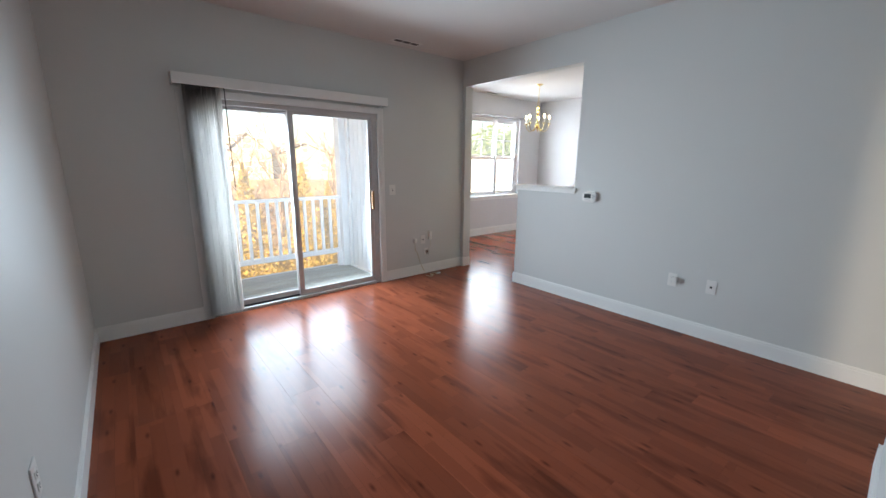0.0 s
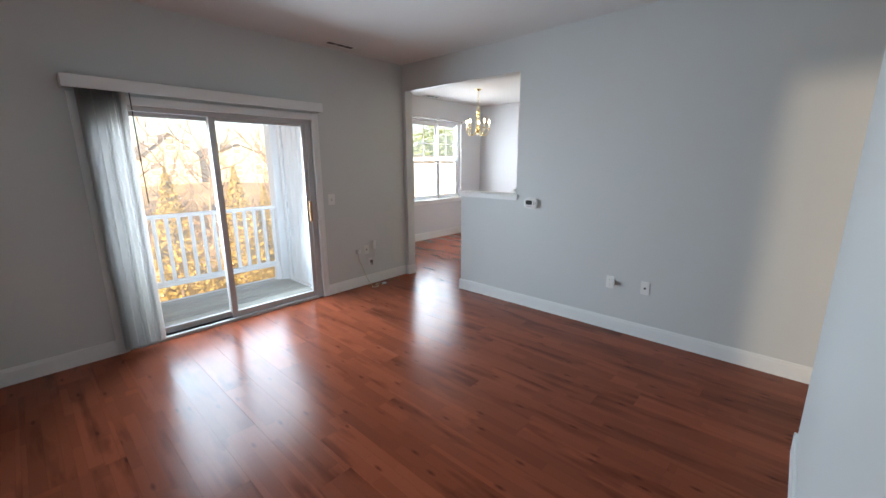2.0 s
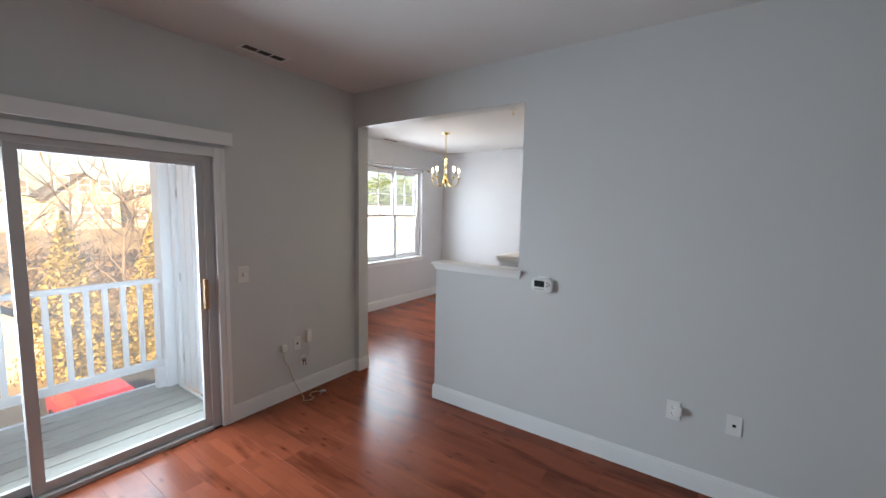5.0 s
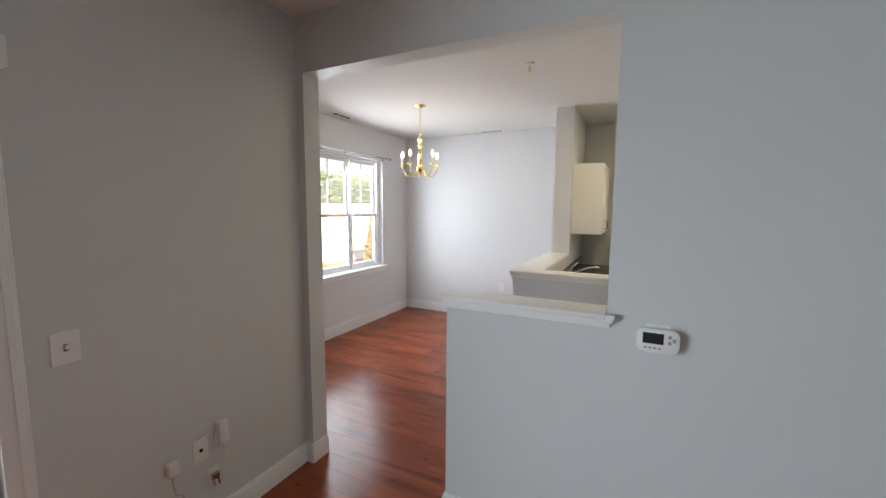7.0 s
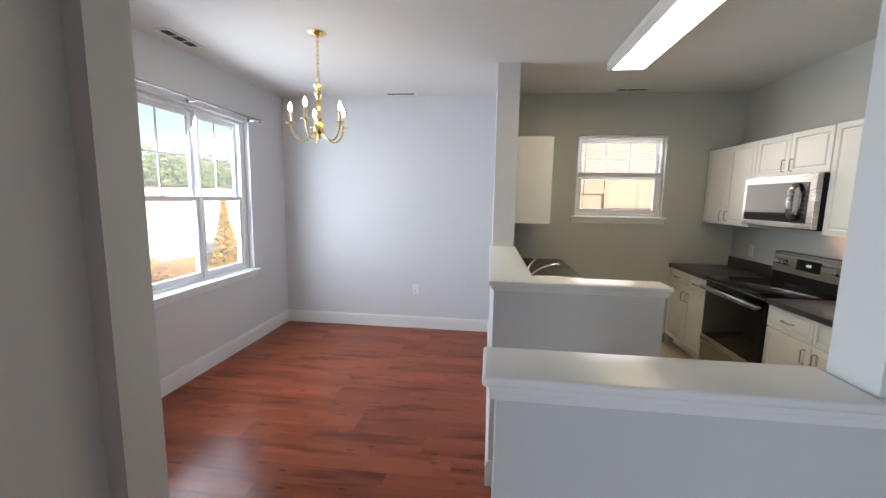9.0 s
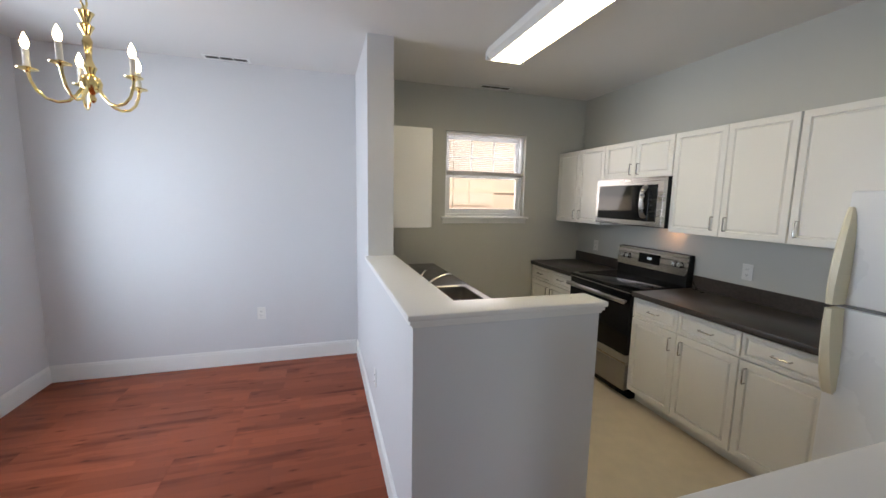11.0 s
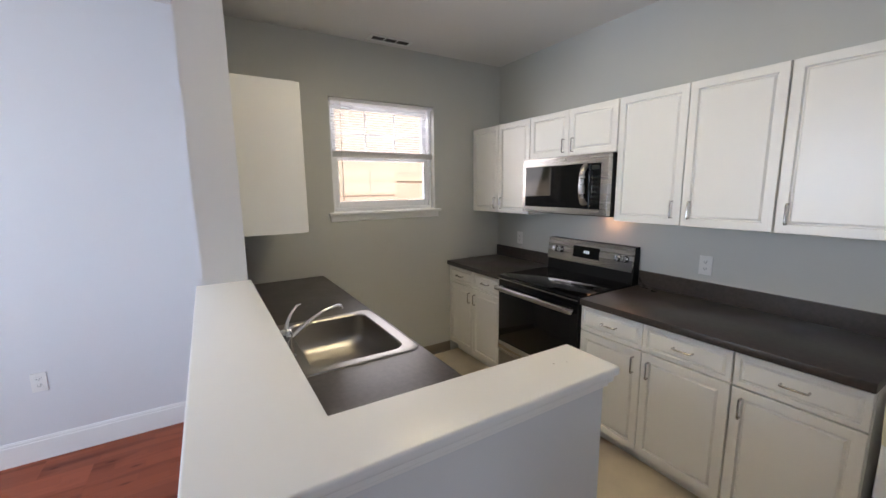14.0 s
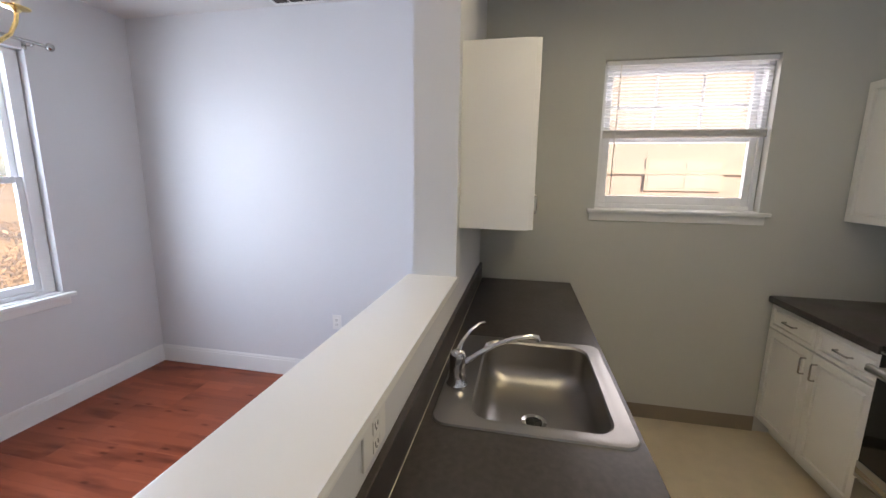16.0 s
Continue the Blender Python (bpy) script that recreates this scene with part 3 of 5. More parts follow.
part("apron", boxes((XF - 0.014, XF - 0.001, KW0 - 0.03, KW1 + 0.03, KZ0 - 0.075, KZ0 - 0.024), bevel=0.003), TRIM, w2)

# ---- kitchen ----


def raised_panel(bm, x0, x1, z0, z1, yb, yf, rim=0.052):
    """A slab between yb and its front yf, with a moulded raised panel on the front."""
    vs = box(bm, x0, x1, min(yb, yf), max(yb, yf), z0, z1)
    fs = [f for f in {f for v in vs for f in v.link_faces} if all(abs(v.co.y - yf) < 1e-5 for v in f.verts)]
    bmesh.ops.recalc_face_normals(bm, faces=list({f for v in vs for f in v.link_faces}))
    bmesh.ops.inset_region(bm, faces=fs, thickness=0.004, depth=0.003)
    bmesh.ops.inset_region(bm, faces=fs, thickness=rim, depth=0.0)
    bmesh.ops.inset_region(bm, faces=fs, thickness=0.006, depth=-0.011)
    bmesh.ops.inset_region(bm, faces=fs, thickness=0.006, depth=0.0)
    bmesh.ops.inset_region(bm, faces=fs, thickness=0.012, depth=0.009)


def pull(x, y, z, out, upright):
    """A square bow handle that stands out from a door's face at y."""
    bm = bmesh.new()
    a, d = 0.045, 0.026 * out
    pts = [(-a, 0), (-a, d * 0.85), (-a * 0.86, d), (a * 0.86, d), (a, d * 0.85), (a, 0)]
    sweep(bm, [(x, y + q, z + s) if upright else (x + s, y + q, z) for s, q in pts], 0.0048, 8)
    return bm


def cabinet(name, x0, x1, y0, y1, z0, z1, out, doors, drawers=(), label="", toe=0.0, group=""):
    """A cabinet between x0 and x1 whose doors face along out (+1 or -1 in y). doors: ends, foot, top and handle place."""
    front = y1 if out > 0 else y0
    ob = thing(name, ((x0 + x1) / 2, (y0 + y1) / 2, z0), label, "cabinet", group)
    f = front - out * 0.019
    a, b = (y0, f) if out > 0 else (f, y1)
    dims = [(x0 + 0.001, x1 - 0.001, a, b, z0 + toe, z1)]
    if toe:
        dims.append((x0 + 0.001, x1 - 0.001, *((a, f - 0.075) if out > 0 else (f + 0.075, b)), z0 + 0.001, z0 + toe))
    part("body", boxes(*dims), CAB, ob)
    for d0, d1, q0, q1, hx, hz in doors:
        bm = bmesh.new()
        raised_panel(bm, d0 + 0.0022, d1 - 0.0022, q0, q1, f + out * 0.0005, front)
        dr = part("door", bm, CAB, ob)
        part("handle", pull(hx, front + out * 0.002, hz, out, True), NICKEL, dr, "satin nickel bow handle", smooth=True)
    for d0, d1, q0, q1 in drawers:
        bm = bmesh.new()
        raised_panel(bm, d0 + 0.0022, d1 - 0.0022, q0, q1, f + out * 0.0005, front, rim=0.026)
        dr = part("drawer_front", bm, CAB, ob)
        part("handle", pull((d0 + d1) / 2, front + out * 0.002, (q0 + q1) / 2, out, False), NICKEL, dr, "satin nickel bow handle", smooth=True)
    return ob


G = "white kitchen cabinets"
UF, LF = 1.130, 1.410          # fronts of wall and base cabinets
UL = "white thermofoil wall cabinet with raised-panel doors and nickel handles"
cabinet("wall_cabinet", 6.919, XF - 0.004, YK, UF, 1.375, 2.132, 1, [(7.303, XF - 0.006, 1.377, 2.13, 7.345, 1.46), (6.921, 7.303, 1.377, 2.13, 7.262, 1.46)], label=UL, group=G)
cabinet("wall_cabinet", 6.149, 6.919, YK, UF, 1.812, 2.132, 1, [(6.534, 6.917, 1.814, 2.13, 6.575, 1.885), (6.151, 6.534, 1.814, 2.13, 6.492, 1.885)],
        label="short white wall cabinet with two raised-panel doors above the microwave", group=G)
cabinet("wall_cabinet", 5.322, 6.149, YK, UF, 1.375, 2.132, 1, [(5.738, 6.147, 1.377, 2.13, 5.785, 1.465), (5.324, 5.738, 1.377, 2.13, 5.692, 1.465)], label=UL, group=G)
cabinet("wall_cabinet", 4.856, 5.322, YK, UF, 1.375, 2.132, 1, [(4.858, 5.320, 1.377, 2.13, 5.276, 1.465)], label="single-door white thermofoil wall cabinet beside the refrigerator", group=G)
cabinet("wall_cabinet", XQ + 0.002, 4.854, YK, UF, 1.690, 2.132, 1, [(4.478, 4.852, 1.692, 2.13, 4.52, 1.78), (XQ + 0.004, 4.478, 1.692, 2.13, 4.435, 1.78)],
        label="short white wall cabinet above the refrigerator", group=G)
LL = "white base cabinet with raised-panel doors and drawer fronts"
cabinet("base_cabinet", 6.925, XF - 0.004, YK, LF, 0, 0.872, 1, [(7.306, XF - 0.006, 0.112, 0.712, 7.346, 0.62), (6.927, 7.306, 0.112, 0.712, 7.266, 0.62)],
        [(7.306, XF - 0.006, 0.722, 0.866), (6.927, 7.306, 0.722, 0.866)], LL, 0.10, G)
cabinet("base_cabinet", 5.311, 6.142, YK, LF, 0, 0.872, 1, [(5.735, 6.140, 0.112, 0.706, 5.778, 0.618), (5.313, 5.735, 0.112, 0.706, 5.692, 0.618)],
        [(5.735, 6.140, 0.716, 0.866), (5.313, 5.735, 0.716, 0.866)], LL, 0.10, G)
cabinet("base_cabinet", 4.880, 5.311, YK, LF, 0, 0.872, 1, [(4.882, 5.309, 0.112, 0.706, 5.268, 0.618)], [(4.882, 5.309, 0.716, 0.866)], "white base cabinet with one door and one drawer", 0.10, G)
cabinet("wall_cabinet", 6.735, XF - 0.004, 2.900, PEN0 - 0.001, 1.372, 2.140, -1, [(6.737, 7.21, 1.374, 2.138, 7.17, 1.46), (7.21, XF - 0.006, 1.374, 2.138, 7.25, 1.46)],
        label="white wall cabinet hung beside the sink, side panel in view", group=G)
cabinet("sink_cabinet", 5.29, XF - 0.004, 2.640, PEN0 - 0.002, 0, 0.74, -1, [(5.95, 6.32, 0.112, 0.735, 6.28, 0.65), (6.32, 6.70, 0.112, 0.735, 6.36, 0.65)], label="white base cabinet under the sink", toe=0.10)

# worktops
bm = boxes((4.878, 6.138, YK + 0.02, 1.437, 0.874, 0.914), bevel=0.006)
ct = thing("worktop", (5.5, YK + 0.3, 0.874), "dark brown mottled laminate worktop with an upstand", "countertop")
part("slab", bm, COUNTER, ct, smooth=True)
part("upstand", boxes((4.878, 6.138, YK, YK + 0.0195, 0.874, 1.018), bevel=0.003), COUNTER, ct)
ct = thing("worktop", (7.3, YK + 0.3, 0.874), "short dark brown laminate worktop beside the range", "countertop")
part("slab", boxes((6.928, XF - 0.002, YK + 0.02, 1.437, 0.874, 0.914), bevel=0.006), COUNTER, ct, smooth=True)
part("upstand", boxes((6.928, XF - 0.002, YK, YK + 0.0195, 0.874, 1.018), bevel=0.003), COUNTER, ct)
SX0, SX1, SY0, SY1 = 6.045, 6.605, 2.668, 3.068       # sink bowl
ct = thing("worktop", (6.4, 2.9, 0.874), "dark brown laminate worktop with an inset sink", "countertop")
part("slab", ring_slab((5.287, 2.605), (XF - 0.002, 3.195), (SX0 - 0.01, SY0 - 0.01), (SX1 + 0.01, SY1 + 0.01), "z", 0.874, 0.914), COUNTER, ct)
part("upstand", boxes((5.287, XF - 0.002, 3.1955, PEN0 - 0.0005, 0.874, 1.022), bevel=0.003), COUNTER, ct)
part("sealant_bead", boxes((5.29, XF - 0.004, 3.1938, 3.1957, 0.9142, 0.9156)), CREAM, ct, "thin white sealant bead")


def round_rect(x0, x1, y0, y1, r, z, k=6):
    pts = []
    for cx, cy, a0 in ((x1 - r, y1 - r, 0), (x0 + r, y1 - r, 90), (x0 + r, y0 + r, 180), (x1 - r, y0 + r, 270)):
        for i in range(k + 1):
            a = radians(a0 + 90 * i / k)
            pts.append((cx + r * math.cos(a), cy + r * math.sin(a), z))
    return pts


def loops(bm, rings, close=True):
    rr = [[bm.verts.new(q) for q in ring] for ring in rings]
    for a, b in zip(rr, rr[1:]):
        for i in range(len(a)):
            j = (i + 1) % len(a)
            bm.faces.new((a[i], a[j], b[j], b[i]))
    if close:
        bm.faces.new(rr[-1])
    return rr


sk = thing("kitchen_sink", (6.32, 2.9, 0.914), "stainless steel drop-in single-bowl sink", "sink")
bm = bmesh.new()
loops(bm, [round_rect(6.000, 6.640, 2.617, 3.172, 0.045, 0.9145), round_rect(6.003, 6.637, 2.620, 3.169, 0.044, 0.920), round_rect(6.012, 6.628, 2.629, 3.160, 0.042, 0.9215),
           round_rect(6.030, 6.618, 2.650, 3.082, 0.06, 0.919), round_rect(SX0, SX1, SY0, SY1, 0.06, 0.9195), round_rect(SX0 + 0.006, SX1 - 0.006, SY0 + 0.006, SY1 - 0.006, 0.06, 0.912),
           *[round_rect(SX0 + 0.010 + 0.075 * (1 - math.cos(a)), SX1 - 0.010 - 0.075 * (1 - math.cos(a)), SY0 + 0.010 + 0.075 * (1 - math.cos(a)), SY1 - 0.010 - 0.075 * (1 - math.cos(a)), 0.06, 0.827 - 0.075 * math.sin(a)) for a in (k * math.pi / 14 for k in range(8))], round_rect(6.28, 6.37, 2.825, 2.915, 0.044, 0.746)])
part("bowl", bm, SINKSTEEL, sk, smooth=True)
bm = bmesh.new()
lathe(bm, (6.325, 2.870, 0.746), [(0.046, 0.001), (0.044, 0.004), (0.034, 0.002), (0.032, 0.0008)], 24)
dr = part("drain", bm, CHROME, sk, smooth=True)
bm = bmesh.new()
lathe(bm, (6.325, 2.870, 0.7482), [(0.029, 0), (0.027, 0.001)], 20)
for i in range(6):
    a = math.pi * i / 3
    rod(bm, (6.325, 2.870, 0.750), (6.325 + 0.028 * math.cos(a), 2.870 + 0.028 * math.sin(a), 0.750), 0.0022, seg=6)
part("strainer", bm, DARKGAP, dr)
fx, fy = 6.215, 3.128
fa = thing("faucet", (fx, fy, 0.921), "chrome single-lever kitchen faucet with a low spout", "faucet")
bm = bmesh.new()
lathe(bm, (fx, fy, 0.9215), [(0.036, 0), (0.036, 0.005), (0.030, 0.012), (0.025, 0.05), (0.027, 0.058), (0.026, 0.10), (0.022, 0.112), (0.010, 0.118)], 24)
part("base", bm, CHROME, fa, smooth=True)
bm = bmesh.new()
sweep(bm, [(fx, fy - 0.005, 0.985), (fx + 0.022, fy - 0.055, 1.016), (fx + 0.040, fy - 0.115, 1.050), (fx + 0.058, fy - 0.175, 1.072), (fx + 0.072, fy - 0.232, 1.080), (fx + 0.078, fy - 0.252, 1.074), (fx + 0.079, fy - 0.257, 1.062)],
      [0.0105, 0.009, 0.008, 0.0075, 0.0075, 0.0088, 0.0088], 14)
part("spout", bm, CHROME, fa, smooth=True)
bm = bmesh.new()
sweep(bm, [(fx, fy, 1.03), (fx + 0.012, fy - 0.012, 1.065), (fx + 0.035, fy - 0.035, 1.095), (fx + 0.065, fy - 0.062, 1.112), (fx + 0.082, fy - 0.078, 1.110)], [0.012, 0.0075, 0.006, 0.006, 0.0045], 12, flat=0.65)
part("lever", bm, CHROME, fa, smooth=True)

# range
rg = thing("range", (6.53, 1.15, 0), "stainless and black electric range with a glass cooktop", "range")
RX0, RX1 = 6.146, 6.920
part("body", boxes((RX0, RX1, YK + 0.02, 1.385, 0.055, 0.898), bevel=0.003), BLACK, rg)
part("cooktop", boxes((RX0 - 0.004, RX1 + 0.004, YK + 0.075, 1.432, 0.9, 0.921), bevel=0.006), BLACKGLASS, rg, "black ceramic glass cooktop", smooth=True)
for bx, by, br in ((6.34, 1.29, 0.10), (6.73, 1.29, 0.085), (6.34, 1.03, 0.08), (6.73, 1.03, 0.10)):
    bm = bmesh.new()
    for r in (br, br * 0.62):
        loops(bm, [[(bx + q * math.cos(a), by + q * math.sin(a), 0.9215) for a in (2 * math.pi * i / 40 for i in range(40))] for q in (r, r - 0.0035)], close=False)
    part("burner_ring", bm, surface("burner_print_gray", (0.012, 0.012, 0.0125), 0.2, bump=0) if "burner_print_gray" not in bpy.data.materials else bpy.data.materials["burner_print_gray"], rg)
bm = boxes((RX0 + 0.004, RX1 - 0.004, 1.387, 1.436, 0.305, 0.885), bevel=0.006)
od = part("oven_door", bm, BLACKGLASS, rg, "black glass oven door", smooth=True)
part("door_trim", boxes((RX0 + 0.004, RX1 - 0.004, 1.388, 1.438, 0.887, 0.897), bevel=0.002), STEEL, od)
part("door_strip", boxes((RX0 + 0.003, RX1 - 0.003, 1.388, 1.4385, 0.307, 0.384), bevel=0.002), STEEL, od, "brushed stainless strip along the foot of the door")
bm = bmesh.new()
rod(bm, (6.533, 1.438, 0.345), (6.533, 1.4395, 0.345), 0.014, seg=20)
part("badge", bm, CHROME, od)
bm = bmesh.new()
for hx in (RX0 + 0.05, RX1 - 0.05):
    box(bm, hx - 0.014, hx + 0.014, 1.435, 1.478, 0.812, 0.838, bevel=0.004)
box(bm, RX0 + 0.012, RX1 - 0.012, 1.468, 1.496, 0.807, 0.845, bevel=0.011, seg=3)
part("handle", bm, STEEL, od, "brushed stainless bar handle", smooth=True)
part("drawer_front", boxes((RX0 + 0.004, RX1 - 0.004, 1.387, 1.434, 0.085, 0.298), bevel=0.006), SINKSTEEL, rg, "stainless storage drawer", smooth=True)
part("plinth", boxes((RX0 + 0.01, RX1 - 0.01, YK + 0.05, 1.36, 0.0, 0.055)), BLACK, rg)
bm = bmesh.new()
vs = box(bm, RX0 - 0.002, RX1 + 0.002, YK + 0.005, YK + 0.085, 0.898, 1.178, bevel=0.004)
for v in bm.verts:
    if v.co.y > YK + 0.05 and v.co.z > 1.1:
        v.co.y -= 0.03
bg_ = part("backguard", bm, BLACK, rg)


def slope_y(z):
    return YK + 0.085 - 0.03 * (z - 0.898) / 0.28


def tilted(x0, x1, z0, z1, d0, d1):
    """A flat piece on the sloping front of the backguard, from d0 to d1 proud of it."""
    bm = bmesh.new()
    v = [[bm.verts.new((x, slope_y(z) + d, z)) for x, z in ((x0, z0), (x1, z0), (x1, z1), (x0, z1))] for d in (d0, d1)]
    bm.faces.new(v[0][::-1])
    bm.faces.new(v[1])
    for i in range(4):
        j = (i + 1) % 4
        bm.faces.new((v[0][i], v[0][j], v[1][j], v[1][i]))
    return bm


part("control_panel", tilted(RX0 + 0.002, RX1 - 0.002, 1.006, 1.176, 0.001, 0.018), STEEL, bg_, "brushed stainless control panel")
ds = part("display", tilted(6.415, 6.655, 1.050, 1.138, 0.0182, 0.020), BLACKGLASS, bg_)
for u in (6.505, 6.522, 6.540):
    part("clock_digit", tilted(u, u + 0.012, 1.086, 1.106, 0.0202, 0.021), CLOCK, ds)
for kx in (6.20, 6.255, 6.775, 6.83):
    bm = bmesh.new()
    rod(bm, (kx, YK + 0.078, 1.09), (kx, YK + 0.088, 1.091), 0.026, 0.025, 24)
    kb = part("knob_skirt", bm, BLACK, bg_, smooth=True)
    bm = bmesh.new()
    rod(bm, (kx, YK + 0.088, 1.091), (kx, YK + 0.116, 1.094), 0.023, 0.020, 24)
    box(bm, kx - 0.005, kx + 0.005, YK + 0.112, YK + 0.124, 1.074, 1.114, bevel=0.002)
    part("knob", bm, CHROME, kb, smooth=True)

# microwave
mw = thing("microwave", (6.53, 1.0, 1.398), "stainless over-the-range microwave with a black glass door", "microwave")
MX0, MX1 = 6.152, 6.916
part("body", boxes((MX0, MX1, YK, 1.160, 1.412, 1.808), bevel=0.003), BLACK, mw)
part("underside", boxes((MX0 + 0.01, MX1 - 0.01, YK + 0.02, 1.15, 1.400, 1.412)), BLACK, mw)
part("lamp", boxes((6.30, 6.40, YK + 0.05, YK + 0.10, 1.3965, 1.4005)), SMALLLAMP, mw, "small warm cooktop lamp")
fr_ = part("front", boxes((MX0, MX1, 1.162, 1.200, 1.745, 1.808), (MX0, MX1, 1.162, 1.200, 1.408, 1.450), (MX1 - 0.03, MX1, 1.162, 1.200, 1.450, 1.745), (MX0, MX0 + 0.055, 1.162, 1.200, 1.450, 1.745), bevel=0.002), STEEL, mw, "brushed stainless front frame")
part("door_window", boxes((6.288, MX1 - 0.03, 1.165, 1.203, 1.450, 1.745), bevel=0.002), BLACKGLASS, mw, "dark glass door window")
kp = part("keypad", boxes((MX0 + 0.055, 6.2865, 1.165, 1.202, 1.450, 1.745), bevel=0.002), BLACKGLASS, mw)
bm = bmesh.new()
for i in range(3):
    for j in range(6):
        box(bm, 6.214 + i * 0.023, 6.228 + i * 0.023, 1.2022, 1.2032, 1.49 + j * 0.032, 1.505 + j * 0.032)
part("keys", bm, LCD, kp)
part("clock", boxes((6.215, 6.275, 1.2022, 1.2032, 1.705, 1.732)), LCD, kp)
bm = bmesh.new()
sweep(bm, [(6.314, 1.203, 1.478), (6.314, 1.228, 1.49), (6.314, 1.243, 1.53), (6.314, 1.249, 1.605), (6.314, 1.243, 1.68), (6.314, 1.228, 1.72), (6.314, 1.203, 1.732)], 0.013, 12, flat=1.5)
part("handle", bm, STEEL, mw, "curved polished handle", smooth=True)
part("badge", boxes((6.50, 6.56, 1.2005, 1.2012, 1.778, 1.790)), CHROME, mw)

# refrigerator
fg = thing("refrigerator", (4.47, 1.2, 0), "white top-freezer refrigerator with cream handles", "refrigerator")
FX0, FX1, FYF = 4.112, 4.828, 1.600
part("body", boxes((FX0 + 0.004, FX1 - 0.004, YK + 0.03, 1.528, 0.05, 1.655), bevel=0.008), FRIDGE, fg, smooth=True)
part("freezer_door", boxes((FX0, FX1, 1.535, FYF, 1.183, 1.668), bevel=0.014), FRIDGE, fg, smooth=True)
part("fridge_door", boxes((FX0, FX1, 1.535, FYF, 0.10, 1.170), bevel=0.014), FRIDGE, fg, smooth=True)
part("gasket", boxes((FX0 + 0.012, FX1 - 0.012, 1.528, 1.535, 0.11, 1.66), (FX0 + 0.01, FX1 - 0.01, 1.55, FYF - 0.012, 1.1702, 1.1828)), surface("gasket_gray", (0.22, 0.22, 0.22), 0.6), fg)
part("plinth_grille", boxes((FX0 + 0.01, FX1 - 0.01, YK + 0.06, 1.54, 0.0, 0.09)), BLACK, fg)


def fridge_handle(zs, outs):
    bm = bmesh.new()
    rings = []
    for z, d, w in zs:
        rings.append([(FX1 - 0.004, FYF - 0.006, z), (FX1 - 0.002, FYF + d, z), (FX1 - 0.012, FYF + d + 0.008, z), (FX1 - 0.012 - w, FYF + d + 0.006, z), (FX1 - 0.022 - w, FYF - 0.006, z)])
    rr = loops(bm, rings)
    bm.faces.new(rr[0][::-1])
    return part("handle", bm, CREAM, fg, "yellowed cream plastic handle", smooth=True)


fridge_handle([(1.186, 0.060, 0.018), (1.25, 0.066, 0.020), (1.34, 0.062, 0.022), (1.43, 0.050, 0.022), (1.51, 0.030, 0.018), (1.575, 0.010, 0.012), (1.60, -0.002, 0.006)], 1)
fridge_handle([(0.78, -0.002, 0.03), (0.80, 0.012, 0.034), (0.88, 0.038, 0.034), (0.98, 0.056, 0.030), (1.08, 0.062, 0.024), (1.168, 0.060, 0.018)], 1)

# window blind of the kitchen
kb = thing("mini_blind", (XF + 0.02, 2.02, 1.86), "white aluminium mini blind raised half way, slats open", "blind")
part("headrail", boxes((XF + 0.004, XF + 0.034, KW0 + 0.012, KW1 - 0.012, 2.272, 2.298), bevel=0.002), VINYL, kb)
for i in range(19):
    z = 1.905 + i * 0.0195
    bm = bmesh.new()
    vv = [[bm.verts.new((XF + 0.019 + dx, y, z + dz)) for dx, dz in ((-0.0125, -0.0005), (0, 0.0022), (0.0125, -0.0012))] for y in (KW0 + 0.018, KW1 - 0.018)]
    for k in (0, 1):
        bm.faces.new((vv[0][k], vv[0][k + 1], vv[1][k + 1], vv[1][k]))
    bmesh.ops.solidify(bm, geom=bm.faces[:], thickness=0.0006)
    part("slat", bm, VINYL, kb)
for i in range(9):
    part("stacked_slat", boxes((XF + 0.006, XF + 0.032, KW0 + 0.018, KW1 - 0.018, 1.852 + i * 0.0052, 1.8558 + i * 0.0052)), BLINDS, kb)
bm = bmesh.new()
rod(bm, (XF - 0.004, KW1 - 0.09, 2.275), (XF - 0.004, KW1 - 0.085, 1.50), 0.0035, seg=8)
part("tilt_wand", bm, BLINDS, kb)
for y, za, zb, r in ((KW0 + 0.15, 2.275, 1.86, 0.0011), (KW1 - 0.15, 2.275, 1.86, 0.0011), (2.03, 1.852, 1.80, 0.002)):
    bm = bmesh.new()
    rod(bm, (XF + 0.005, y, za), (XF + 0.005, y, zb), r, seg=5)
    part("cord", bm, BLINDS, kb)

# ceiling lights
fl = thing("ceiling_light", (6.02, 2.36, H), "long fluorescent wraparound ceiling light, switched on", "ceiling light")
part("housing", boxes((5.415, 6.640, 2.215, 2.505, 2.718, H - 0.0005), bevel=0.003), TRIM, fl)
bm = bmesh.new()
box(bm, 5.428, 6.627, 2.236, 2.478, 2.652, 2.662, bevel=0.003)
part("diffuser", bm, TUBE, fl, "glowing acrylic diffuser")
for ya, yb in ((2.206, 2.236), (2.514, 2.478)):
    bm = bmesh.new()
    v = [[bm.verts.new((x, y, z)) for y, z in ((ya, 2.7175), (ya, 2.682), (yb, 2.652), (yb, 2.7175))] for x in (5.428, 6.627)]
    for i in range(4):
        j = (i + 1) % 4
        bm.faces.new((v[0][i], v[0][j], v[1][j], v[1][i]))
    bm.faces.new(v[0][::-1])
    bm.faces.new(v[1])
    part("side_rail", bm, LEDGE, fl, "white side of the fixture")
for x0, x1 in ((5.410, 5.427), (6.628, 6.645)):
    part("end_cap", boxes((x0, x1, 2.202, 2.518, 2.652, 2.7178), bevel=0.004), TRIM, fl)

